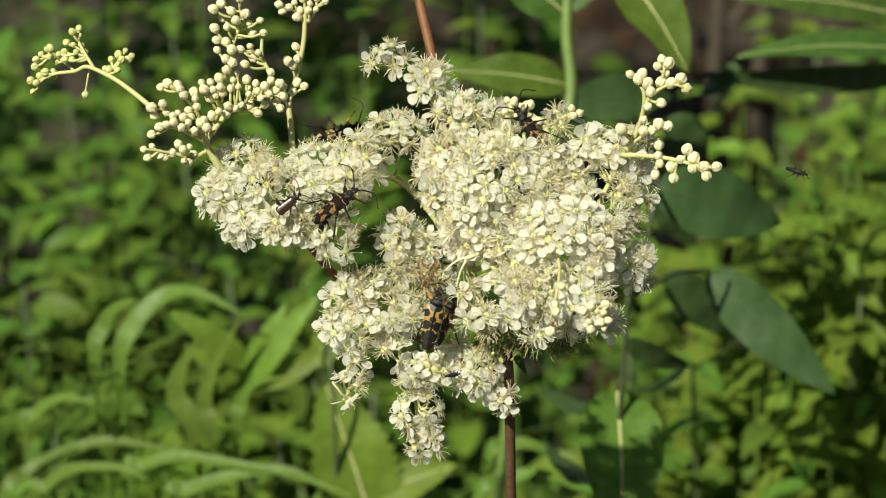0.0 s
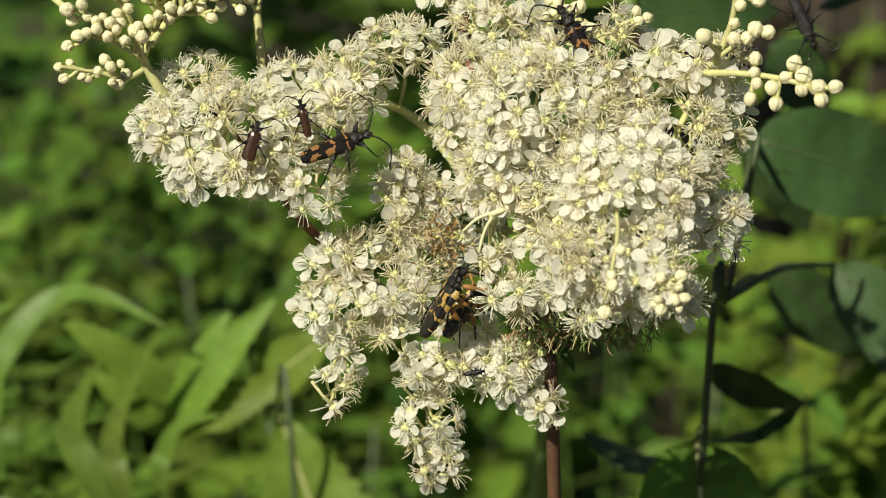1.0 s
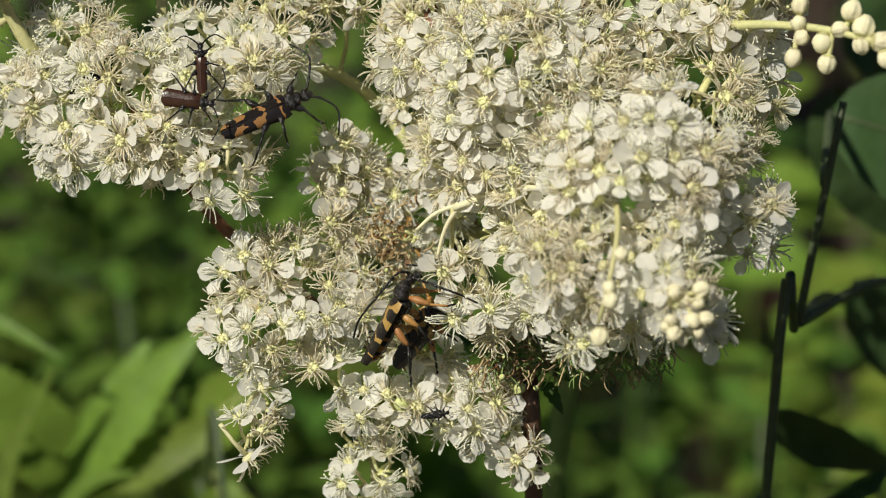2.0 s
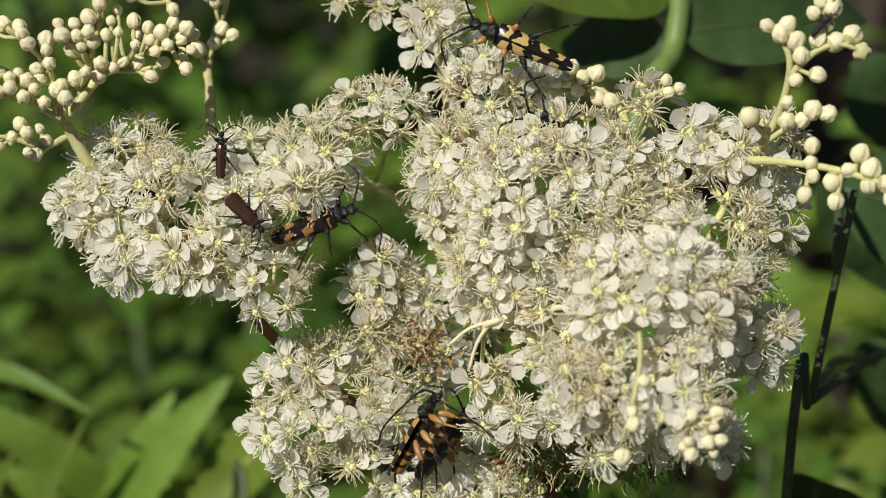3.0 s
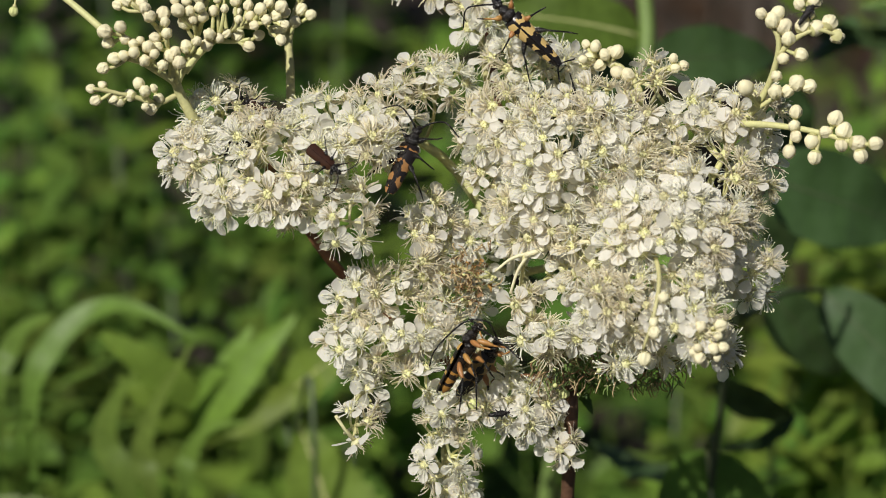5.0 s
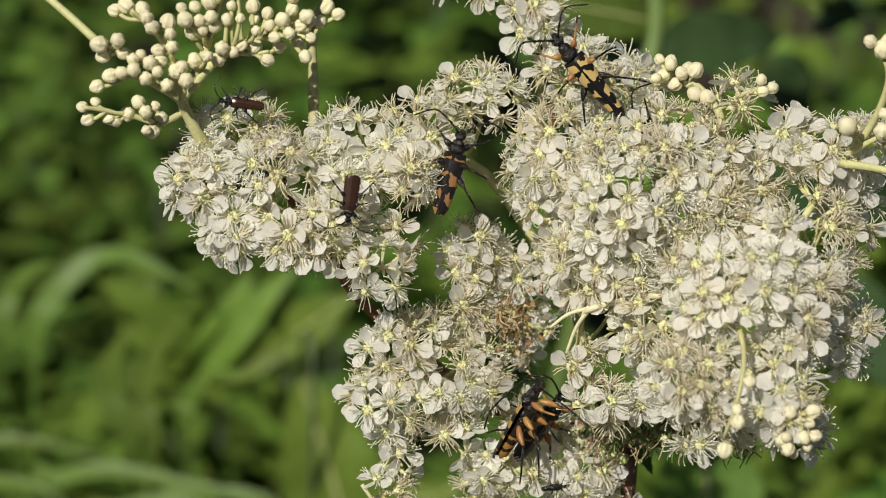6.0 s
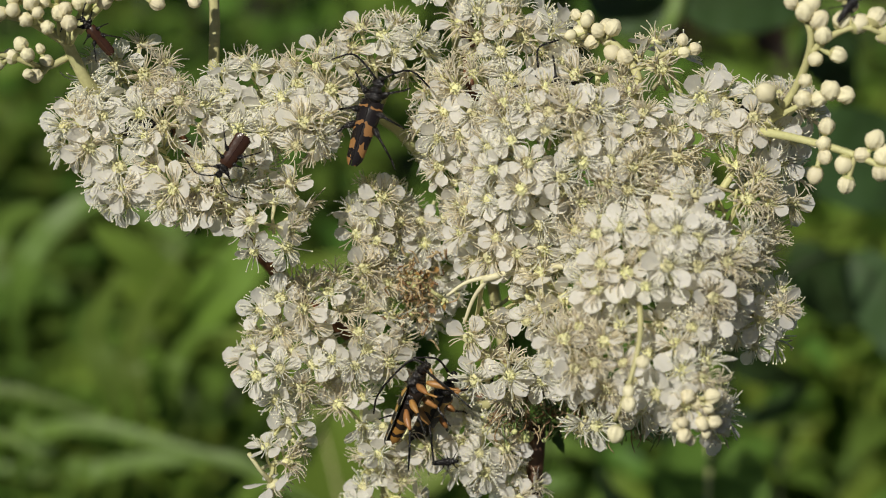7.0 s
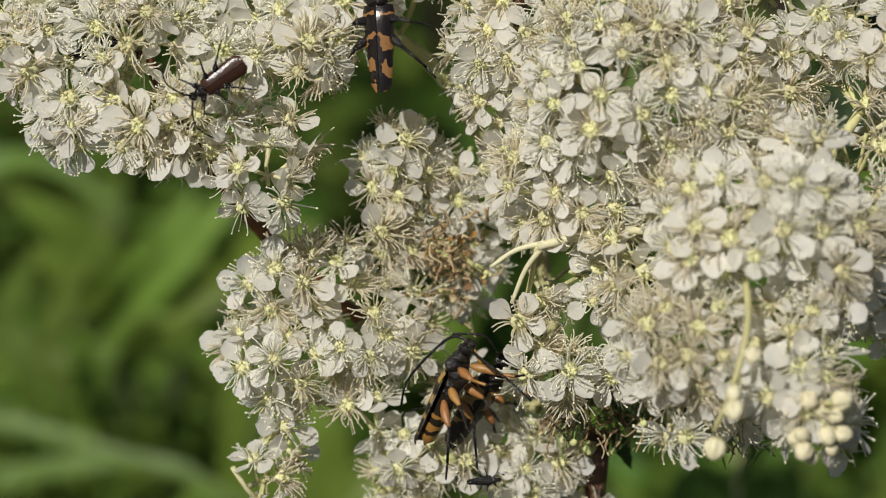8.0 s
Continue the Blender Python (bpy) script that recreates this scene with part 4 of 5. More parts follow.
bough = tagged(new("leafy_bough"), "arching leafy bough with long pointed green leaves", "shrub")
low = at(166.4, 56.0, -250)
rod(bough, [(low.x + 0.06, low.y + 0.05, -0.01), (low.x + 0.05, low.y + 0.03, 0.6), low, at(154.4, 95.7, -250)], 0.004, 0.002, BARK)
bleaf(bough, (166.6, 67.3, -230), (100.9, 69.0, -210), 12.5, LEAF_MID, (0.1, -0.5, 0.9), label="long wavy green leaf")
# dark leaf colour stands for the shaded underside below the long leaf
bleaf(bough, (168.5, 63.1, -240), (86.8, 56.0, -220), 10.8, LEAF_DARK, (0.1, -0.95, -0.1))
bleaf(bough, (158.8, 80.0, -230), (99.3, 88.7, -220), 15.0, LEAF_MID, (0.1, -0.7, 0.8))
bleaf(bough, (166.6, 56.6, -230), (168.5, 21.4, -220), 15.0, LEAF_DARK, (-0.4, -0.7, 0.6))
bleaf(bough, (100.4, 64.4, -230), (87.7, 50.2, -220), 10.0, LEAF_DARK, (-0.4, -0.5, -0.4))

for x, y, w, r in ((1268, 80, -640, 0.004), (1352, 40, -700, 0.005), (1225, 60, -760, 0.003)):
    k = (635 - w) / 4446
    p = at((x - 784) * k, (441 - y) * k, w)
    sapling = tagged(new("bare_sapling"), "thin bare grey-brown sapling stem in shade", "sapling", "saplings behind the herbs")
    rod(sapling, [(p.x - 0.01, p.y + 0.02, -0.01), (p.x, p.y, p.z), (p.x + 0.02, p.y, p.z + 0.5)], r, r * 0.7, BARK, "trunk")
    rod(sapling, [(p.x, p.y, p.z), (p.x + 0.03, p.y + 0.01, p.z + 0.05), (p.x + 0.05, p.y + 0.02, p.z + 0.13)], r * 0.4, r * 0.2, BARK, "twig")

# grass tuft with broad arching blades
tuft = tagged(new("grass_tuft"), "tuft of broad bright green arching grass blades", "grass")


def blade(points, width, mat=None):
    pts = [at(*p) for p in points]
    root = Vector((pts[0].x * 0.35 - 0.05, 0.25 + pts[0].x * 0.1, -0.005))
    part("blade", blade_mesh(bmesh.new(), [root, root.lerp(pts[0], 0.9), *pts], width * 0.001, (0, -0.6, 0.8)), mat or BLADE, tuft)


blade([(-114.5, -46.8, -255), (-108.9, -26.9, -250), (-97.7, -16.3, -250), (-86.1, -15.6, -245), (-69.7, -22.8, -240)], 7.5)
blade([(-124.3, -44.2, -262), (-121.4, -28.4, -260), (-115.8, -20.8, -256), (-108.5, -17.8, -252)], 7)
blade([(-86.9, -71.9, -255), (-94.2, -51.7, -252), (-91.2, -40.5, -248), (-85.2, -31.4, -242)], 8.5)
blade([(-80.9, -71.9, -255), (-84.4, -55.5, -252), (-80.6, -41.5, -248), (-70.7, -24.4, -240)], 7)
blade([(-144.9, -91.9, -255), (-140.1, -83.8, -250), (-130.6, -77.3, -246), (-113.8, -76.2, -240), (-102.7, -80.1, -236)], 5)
blade([(-112.9, -81.9, -255), (-106.3, -76.6, -250), (-93.5, -72.9, -246), (-75.9, -74.6, -242), (-51.7, -78.6, -236), (-31.3, -85.4, -230)], 4.5)
blade([(-98.3, -91.4, -250), (-90.0, -84.6, -246), (-74.8, -79.5, -242), (-56.2, -76.6, -238), (-43.8, -79.9, -234)], 5.5)
blade([(-73.4, -68.4, -262), (-72.1, -56.0, -258), (-66.6, -47.7, -252), (-56.3, -45.0, -246)], 6)
blade([(-151.1, -68.9, -268), (-146.4, -59.4, -264), (-135.4, -53.0, -258), (-122.5, -54.7, -252)], 6)
blade([(15.1, -77.4, -250), (23.1, -69.5, -250), (33.0, -69.5, -250), (45.0, -77.4, -250)], 6)
blade([(11.1, -91.4, -250), (23.1, -81.4, -250), (35.0, -79.4, -250), (49.0, -85.4, -250)], 6)
for k in range(12):
    x, y = rnd.uniform(-250, 620), rnd.uniform(860, 1300)
    w, dx = rnd.uniform(-300, -245), rnd.choice((-1, 1)) * rnd.uniform(90, 190)
    k2 = (635 - w) / 4446
    q = [((x - 784) * k2, (441 - y) * k2, w), ((x + dx * 0.3 - 784) * k2, (441 - y + 80) * k2, w), ((x + dx - 784) * k2, (441 - y + rnd.uniform(90, 150)) * k2, w + 6), ((x + dx * 1.9 - 784) * k2, (441 - y + rnd.uniform(40, 120)) * k2, w + 10)]
    blade(q, rnd.uniform(4, 7.5))

# fine grass leaning over in front of the herbs
bm = bmesh.new()
for k in range(90):
    x, y, w = rnd.uniform(-200, 300), rnd.uniform(660, 1000), rnd.uniform(-320, -262)
    k2, ln = (635 - w) / 4446, rnd.uniform(60, 150)
    tip = (x + ln * rnd.uniform(0.4, 0.9), y - ln * rnd.uniform(0.3, 0.8))
    a, b = at((x - 784) * k2, (441 - y) * k2, w), at((tip[0] - 784) * k2, (441 - tip[1]) * k2, w + 8)
    root = Vector((a.x - 0.16, a.y + 0.03, -0.005))
    blade_mesh(bm, [root, root.lerp(a, 0.9), a, a.lerp(b, 0.5) + Vector((0, 0, 0.004)), b], rnd.uniform(0.0014, 0.0026))
tagged(new("fine_grass", mesh_of("fine_grass", bm, BLADE)), "fine thin green grass leaning among the herbs", "grass", kind="stuff")

nettle = tagged(new("broad_leaved_herb"), "herb with wide bright yellow-green sunlit leaves", "herb")
low = at(-37.1, -104.7, -262)
rod(nettle, [(low.x, low.y + 0.02, -0.01), low, at(-45.2, -52.3, -262), at(-53.3, -24.0, -262)], 0.0009, 0.0006, STEM_DARK)
bleaf(nettle, (-24.9, -98.2, -258), (-41.6, -45.6, -250), 32, LEAF_LIGHT, (0.1, -0.8, 0.6), label="broad sunlit yellow-green leaf")
bleaf(nettle, (-71.4, -50.2, -262), (-45.4, -16.5, -250), 12, LEAF_LIGHT, (-0.2, -0.8, 0.6))
bleaf(nettle, (-70.4, -50.3, -264), (-57.3, -19.8, -255), 10, LEAF_LIGHT, (-0.3, -0.7, 0.6))
bleaf(nettle, (-69.6, -51.2, -264), (-36.8, -33.8, -255), 11, LEAF_LIGHT, (0.2, -0.7, 0.6))
bleaf(nettle, (-71.6, -50.3, -264), (-90.9, -34.2, -255), 9, LEAF_LIGHT, (-0.2, -0.7, 0.7))
bleaf(nettle, (-69.4, -42.2, -262), (-96.5, -20.7, -250), 11, LEAF_LIGHT, (0, -0.7, 0.7))
bleaf(nettle, (-48.2, -40.1, -262), (-28.7, -23.7, -250), 15, LEAF_LIGHT, (0, -0.7, 0.7))
bleaf(nettle, (-35.1, -92.6, -262), (3.2, -75.4, -250), 20, LEAF_LIGHT, (0, -0.7, 0.7))
bleaf(nettle, (-37.1, -104.7, -262), (-72.5, -103.3, -250), 24, LEAF_LIGHT, (0, -0.7, 0.7))
bleaf(nettle, (-37.1, -112.8, -262), (-28.3, -149.4, -240), 30, LEAF_LIGHT, (0, -0.7, 0.7))


def canopy(x, y):
    """Height of the herbs' tops."""
    t = min(max((y - 0.10) / 0.5, 0), 1)
    h = 0.70 + 0.25 * t ** 0.7 + 0.07 * noise.noise((x * 10, y * 10, 3.0))
    if x > 0.05 and y < 0.42:
        h += 0.045
    # a shady lane opens behind the upright herb
    lane = x / (y + 0.57) + 0.012 * noise.noise((x * 14, y * 14, 9.0))
    if 0.052 < lane < 0.14 and y > 0.52:
        h *= 1 - 0.72 * min(1, (y - 0.52) / 0.12)
    elif -0.01 < lane < 0.20 and y > 0.66:
        h *= 1 - 0.72 * min(1, (y - 0.66) / 0.12)
    return h


# small herbs, each with its own stem and paired leaves
HERBS = []
for kind in range(4):
    r = random.Random(40 + kind)
    herb = tagged(new("leafy_herb"), "small-leaved green woodland herb with paired leaves", "herb", "herbs behind the flower")
    path = curve_points([(0, 0, -0.88), (r.uniform(-.02, .02), r.uniform(-.02, .02), -0.4), (0, 0, 0)], 5)
    part("stem", tube(bmesh.new(), path, taper(len(path), 0.0013, 0.0008), 5), STEM_DARK, herb)
    for k in range(9):
        z = -0.024 * k
        for s in (0, math.pi):
            a = s + k * 1.57 + r.uniform(-.4, .4)
            ln = r.uniform(0.018, 0.034) * (0.6 + 0.08 * k)
            d = Vector((math.cos(a), math.sin(a), r.uniform(-0.2, 0.35)))
            part("leaf", leaf_mesh(bmesh.new(), (0, 0, z), Vector((0, 0, z)) + d * ln, ln * r.uniform(0.5, 0.7), (0, 0, 1), 0.2, 0.15, 6, r=r), (LEAF, LEAF_LIGHT, LEAF, LEAF)[kind], herb)
    HERBS.append(herb)
spots = []
while len(spots) < 64:
    x, y = rnd.uniform(-0.34, 0.34), rnd.uniform(0.24, 0.85)
    if all((x - a) ** 2 + (y - b) ** 2 > 0.045 ** 2 for a, b in spots) and canopy(x, y) > 0.6 and (x > 0 or y < 0.7):
        spots.append((x, y))
for n, (x, y) in enumerate(spots):
    m = pose(x, y, canopy(x, y), rnd.uniform(-4, 4), rnd.uniform(-4, 4), rnd.uniform(0, 360))
    if n < 4:
        HERBS[n].matrix_basis = m
    else:
        copy_thing(HERBS[n % 4], m)


def thicket(name, label, count, leaves, middle, radii, hole, depth, size, mat, seed, shift=0.0):
    """Countless leafy stems rooted in the ground round a middle, thinning out towards the edge of an oval, with the leaves near their tops."""
    r = random.Random(seed)
    bm = bmesh.new()
    made = 0
    while made < count:
        a, q = r.uniform(0, 6.283), math.sqrt(r.random()) * r.uniform(0.75, 1.12)
        x, y = middle[0] + math.cos(a) * q * radii[0], middle[1] + math.sin(a) * q * radii[1]
        if hole(x, y) or canopy(x, y) < 0.5:
            continue
        made += 1
        top = max(0.12, canopy(x, y) - shift - r.uniform(0, depth * 0.35))
        lean = Vector((r.uniform(-0.05, 0.05), r.uniform(-0.05, 0.05), 0))
        root = Vector((x, y, -0.01)) + lean
        head = Vector((x, y, top))
        tube(bm, [root, root.lerp(head, 0.55) + lean * 0.3, head], [0.0011, 0.0008, 0.0005], 3)
        for k in range(leaves):
            z = min(depth, top * 0.8) * (k + r.random()) / leaves
            base = head.lerp(root, z / max(top, 0.1))
            b = r.uniform(0, 6.283)
            ln = r.uniform(*size) * (0.7 + 0.5 * z / depth)
            d = Vector((math.cos(b), math.sin(b), r.uniform(-0.4, 0.45)))
            up = Vector((r.uniform(-.5, .5), r.uniform(-.7, .3), 1))
            start = base + d * ln * r.uniform(0.15, 0.9)
            tube(bm, [base, start], [0.0005, 0.0004], 3)
            leaf_mesh(bm, start, start + d * ln, ln * r.uniform(0.34, 0.60), up, 0.2, 0.15, 5, r=r)
    return tagged(new(name, mesh_of(name, bm, mat)), label, "foliage", kind="stuff")


def near_flower(x, y):
    """Kept free: the flower, its sway and the viewer's side."""
    return y < 0.23 or y > 1.0


def left_shade(x, y):
    return near_flower(x, y) or (y > 0.72 and (x * 57.7 + y * 31.3) % 1 < (0.8 if x < 0 else 0.5)) or (x < -0.01 and y > 0.36 and (x * 37.7 + y * 91.3) % 1 < 0.15)


def outside_near(x, y):
    return (abs(x) < 0.5 and 0.2 < y < 0.95) or (abs(x) < 0.12 and -0.7 < y < 0.2)


thicket("undergrowth", "dense small green leaves of the sunlit undergrowth", 230, 11, (0, 0.55), (0.56, 0.48), left_shade, 0.15, (0.014, 0.034), LEAF, 1)
thicket("undergrowth", "bright yellow-green small leaves in the undergrowth", 130, 11, (0, 0.55), (0.56, 0.48), left_shade, 0.12, (0.012, 0.030), LEAF_LIGHT, 2, -0.01)
thicket("undergrowth", "sunlit yellow-green leaves beside the shrub", 46, 11, (0.22, 0.36), (0.18, 0.15), near_flower, 0.10, (0.014, 0.032), LEAF_LIGHT, 6, -0.01)
# deep and distant herbs take the darker leaf green in place of shade
thicket("undergrowth", "green leaves deep in the undergrowth, coloured darker for shade", 150, 10, (0, 0.55), (0.65, 0.5), lambda x, y: y < 0.14, 0.32, (0.03, 0.07), LEAF_MID, 3, 0.14)
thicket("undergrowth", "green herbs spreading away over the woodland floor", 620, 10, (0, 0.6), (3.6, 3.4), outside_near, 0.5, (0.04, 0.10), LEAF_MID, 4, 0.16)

thicket("undergrowth", "mid-green leaves round the foot of the grass tuft", 110, 12, (-0.11, 0.20), (0.19, 0.055), lambda x, y: y < 0.14, 0.14, (0.020, 0.048), LEAF_LIGHT, 8, -0.055)

thicket("undergrowth", "soft green leaves in the lit undergrowth", 44, 12, (-0.15, 0.40), (0.13, 0.10), near_flower, 0.13, (0.016, 0.036), LEAF, 9, 0.0)

# fallen leaves on the shaded soil
bm = bmesh.new()
r = random.Random(77)
for k in range(900):
    y = r.uniform(0.5, 3.2)
    x = (y + 0.57) * r.uniform(-0.06, 0.24)
    d = Vector((r.uniform(-1, 1), r.uniform(-1, 1), r.uniform(-0.1, 0.25))).normalized() * r.uniform(0.03, 0.08)
    leaf_mesh(bm, (x, y, 0.02), Vector((x, y, 0.02)) + d, d.length * 0.55, (r.uniform(-.6, .6), r.uniform(-.6, .6), 1), 0.2, 0.2, 5, r=r)
tagged(new("leaf_litter", mesh_of("leaf_litter", bm, LITTER)), "brown fallen leaves covering the shaded soil", "leaf litter", kind="stuff")

thicket("undergrowth", "sunlit low leaves beside the shrub's foot", 44, 11, (0.20, 0.33), (0.10, 0.07), near_flower, 0.14, (0.014, 0.032), LEAF_LIGHT, 12, -0.03)
thicket("undergrowth", "fresh green leaves below the shrub", 26, 11, (0.17, 0.275), (0.09, 0.04), near_flower, 0.12, (0.016, 0.036), LEAF_LIGHT, 10, 0.02)

# unseen tree added to throw shade on the herbs far behind the flower
tree = tagged(new("overhanging_tree"), "unseen young tree added to shade the herbs behind", "tree")
rod(tree, [(-1.25, 0.75, -0.02), (-1.22, 0.72, 0.9), (-1.12, 0.66, 1.7), (-1.05, 0.62, 2.35)], 0.035, 0.014, BARK, "trunk")
BOUGHS = [
    [(-1.16, 0.68, 1.5), (-0.95, 0.38, 1.82), (-0.6, 0.18, 1.98), (-0.25, 0.12, 2.02)],
    [(-1.13, 0.67, 1.6), (-1.05, 0.25, 1.9), (-0.85, 0.0, 2.02), (-0.62, -0.08, 2.04)],
    [(-1.1, 0.65, 1.8), (-0.85, 0.55, 2.05), (-0.5, 0.45, 2.15), (-0.15, 0.4, 2.16)],
    [(-1.1, 0.65, 1.9), (-1.02, 0.8, 2.1), (-0.94, 1.0, 2.2), (-0.9, 1.25, 2.22)],
]
bm, r = bmesh.new(), random.Random(91)
for limb in BOUGHS:
    rod(tree, limb, 0.011, 0.003, BARK, "limb")
    along = curve_points(limb, 12)
    for k in range(190):
        p = along[r.randrange(8, len(along))]
        q = p + Vector((r.gauss(0, 0.10), r.gauss(0, 0.08), r.gauss(0.02, 0.06)))
        tube(bm, [p, p.lerp(q, 0.5) + Vector((0, 0, 0.02)), q], [0.0014, 0.001, 0.0006], 3)
        for j in range(3):
            a, ln = r.uniform(0, 6.283), r.uniform(0.04, 0.075)
            d = Vector((math.cos(a), math.sin(a), r.uniform(-0.5, 0.2)))
            leaf_mesh(bm, q, q + d * ln, ln * r.uniform(0.45, 0.6), (r.uniform(-.3, .3), r.uniform(-.3, .3), 1), 0.2, 0.15, 5, r=r)
tagged(part("crown", bm, LEAF_MID, tree, "green leaves on thin twigs"), kind="stuff")

# ---- insects ----
def insect(name, label, category, s, elytra, legs, slim=1.0, antenna=1.0, stout=1.0, narrow=1.2, belly=None, girth=1.0, clasp=False, hind=None):
    """A longhorn beetle with its head along +y and its back up; s scales a body 16 mm long."""
    ob = tagged(new(name), label, category)
    k = 0.001 * s
    f = k * stout

    def v(x, y, z):
        return Vector((x * slim * k, y * k, z * k))

    for side in (-1, 1):
        bm = bmesh.new()
        rows = []
        for t in [j / 12 for j in range(13)]:
            y = 3.6 - 12.4 * t
            w = (2.2 - narrow * t ** 1.15) * (1 if t < 0.93 else 0.62) * (0.86 if t < 0.04 else 1)
            h = 1.15 * math.sin(min(1, t * 4 + 0.35) * 1.57) * (1 - 0.35 * t)
            row = []
            for q in range(6):
                a = q / 5
                row.append(bm.verts.new(v(side * (0.04 + w * math.sin(a * 1.57)), y - 0.25 * (1 - a) * (t > 0.95), 2.0 + h * math.cos(a * 1.57) ** 0.8 - 0.35 * a)))
            rows.append(row)
        for a, b in zip(rows, rows[1:]):
            for q in range(5):
                bm.faces.new((a[q], a[q + 1], b[q + 1], b[q]))
        part("elytron", bm, elytra, ob, "hard wing case")
    path, radii = [], []
    for j in range(25):
        t = j / 24
        path.append(v(0, 3.4 - 12.0 * t, 1.25))
        radii.append(k * girth * (1.15 - 0.5 * t ** 1.4) * (1 if t < 0.9 else max(0.15, (1 - t) * 10)) * (0.93 if j % 4 == 0 else 1))
    part("abdomen", tube(bmesh.new(), path, radii, 12), belly or CHITIN, ob)
    # the chest under the wing cases, with its plates
    bm = bmesh.new()
    for y, wide in ((3.2, 1.35), (1.9, 1.55), (0.6, 1.35)):
        blob(bm, Matrix.Translation(v(0, y, 1.15)) @ Matrix.Diagonal((k * slim * wide, k * 1.0, k * 1.15, 1)), 10, 7)
    part("chest", bm, CHITIN, ob)
    bm = bmesh.new()
    blob(bm, Matrix.Translation(v(0, 4.3, 2.15)) @ Matrix.Diagonal((k * slim * 1.62, k * 1.15, k * 1.3, 1)), 12, 8)
    blob(bm, Matrix.Translation(v(0, 5.5, 2.1)) @ Matrix.Diagonal((k * slim * 1.15, k * 1.0, k * 1.05, 1)), 12, 8)
    part("pronotum", bm, CHITIN, ob)
    bm = bmesh.new()
    blob(bm, Matrix.Translation(v(0, 7.0, 1.85)) @ Matrix.Diagonal((k * slim * 0.95, k * 1.0, k * 0.85, 1)), 10, 7)
    blob(bm, Matrix.Translation(v(0, 7.9, 1.45)) @ Matrix.Diagonal((k * slim * 0.6, k * 0.7, k * 0.55, 1)), 8, 6)
    head = part("head", bm, CHITIN, ob)
    for side in (-1, 1):
        part("eye", blob(bmesh.new(), Matrix.Translation(v(side * 0.78, 7.15, 2.1)) @ Matrix.Diagonal((k * 0.35, k * 0.5, k * 0.45, 1)), 8, 6), CHITIN, head)
        bm = bmesh.new()
        pts = curve_points([v(side * 0.5, 7.6, 2.3), v(side * 2.6, 9.4 * 1.0, 3.6), v(side * 5.0 * antenna, 9.6 + antenna, 3.6), v(side * 8.2 * antenna, 6.6 + 2 * antenna, 2.6)], 4)
        if clasp:
            sweep = [(0.5, 7.6, 2.0), (1.5, 8.4, -1.5), (1.6, 8.8, -6.0), (1.2, 8.4, -10.5)] if side > 0 else [(-0.5, 7.6, 2.3), (0.5, 7.2, 4.2), (1.5, 3.5, 5.4), (1.8, -1.5, 6.4), (1.6, -5.0, 5.8)]
            pts = curve_points([v(*q) for q in sweep], 5)
        tube(bm, pts, [f * (0.24 if j % 2 else 0.19) * (1 - 0.3 * j / len(pts)) for j in range(len(pts))], 5)
        part("antenna", bm, CHITIN, ob)
        for y, reach, back in ((4.6, 3.4, 2.4), (1.6, 4.2, -0.8), (-0.6, 4.6, -4.6)):
            bm = bmesh.new()
            hip, knee = v(side * 1.0, y, 1.2), v(side * reach * 0.72, y + back * 0.45, 2.7)
            foot, toe = v(side * reach * 1.25, y + back * 1.1, 0.3), v(side * reach * 1.5, y + back * 1.45, 0.0)
            if clasp:
                # legs folded round what lies under the body
                hip, knee = v(side * 0.9, y, 0.9), v(side * 1.9, y + back * 0.35, -2.2)
                foot, toe = v(side * 2.3, y + back * 1.1 - 0.6, -4.6), v(side * 2.5, y + back * 1.5 - 0.6, -5.6)
            tube(bm, curve_points([hip, hip.lerp(knee, 0.6) + v(0, 0, 0.3), knee], 3), [f * g for g in (0.30, 0.48, 0.60, 0.60, 0.50, 0.38, 0.27)], 7)
            leg = part("leg", bm, hind if hind and back < -2 else legs, ob)
            bm = bmesh.new()
            tube(bm, [knee, knee.lerp(foot, 0.5), foot], [f * 0.24, f * 0.20, f * 0.18], 5)
            part("shin", bm, CHITIN if back < 0 else legs, leg)
            bm = bmesh.new()
            tube(bm, [foot, foot.lerp(toe, 0.5), toe], [f * 0.18, f * 0.16, f * 0.12], 5)
            part("foot", bm, CHITIN, leg)
    return ob


beetle_a = insect("spotted_longhorn_beetle", "yellow longhorn beetle with black spots and orange legs on the blossoms", "beetle", 0.92, ELYTRA_SPOT, LEG_ORANGE, 1.3, 1.25, 1.05, 0.95, BELLY, 1.4, True)
beetle_b = insect("spotted_longhorn_beetle", "dark longhorn beetle with orange legs clinging below its mate", "beetle", 0.80, ELYTRA_SPOT, LEG_ORANGE, 1.2, 1.0, 1.2, 1.0, BELLY, 1.3)
beetle_c = insect("banded_longhorn_beetle", "black and orange banded longhorn beetle at the blossoms' edge", "beetle", 0.82, ELYTRA_BAND, CHITIN, 1.1, 1.1, 1.1, 0.9, BELLY, 1.25)
beetle_d = insect("banded_longhorn_beetle", "glossy black longhorn beetle with yellow bands and orange front legs", "beetle", 1.0, ELYTRA_YELLOW, LEG_ORANGE, 0.92, 1.0, 0.9, hind=CHITIN)
beetle_e = insect("dark_longhorn_beetle", "dark longhorn beetle half hidden among the blossoms", "beetle", 0.9, ELYTRA_BAND, CHITIN, 0.9)
beetle_f = insect("brown_longhorn_beetle", "small reddish-brown longhorn beetle with black head and legs", "beetle", 0.44, ELYTRA_BROWN, CHITIN, 1.15, 1.25, 1.35, -0.35)
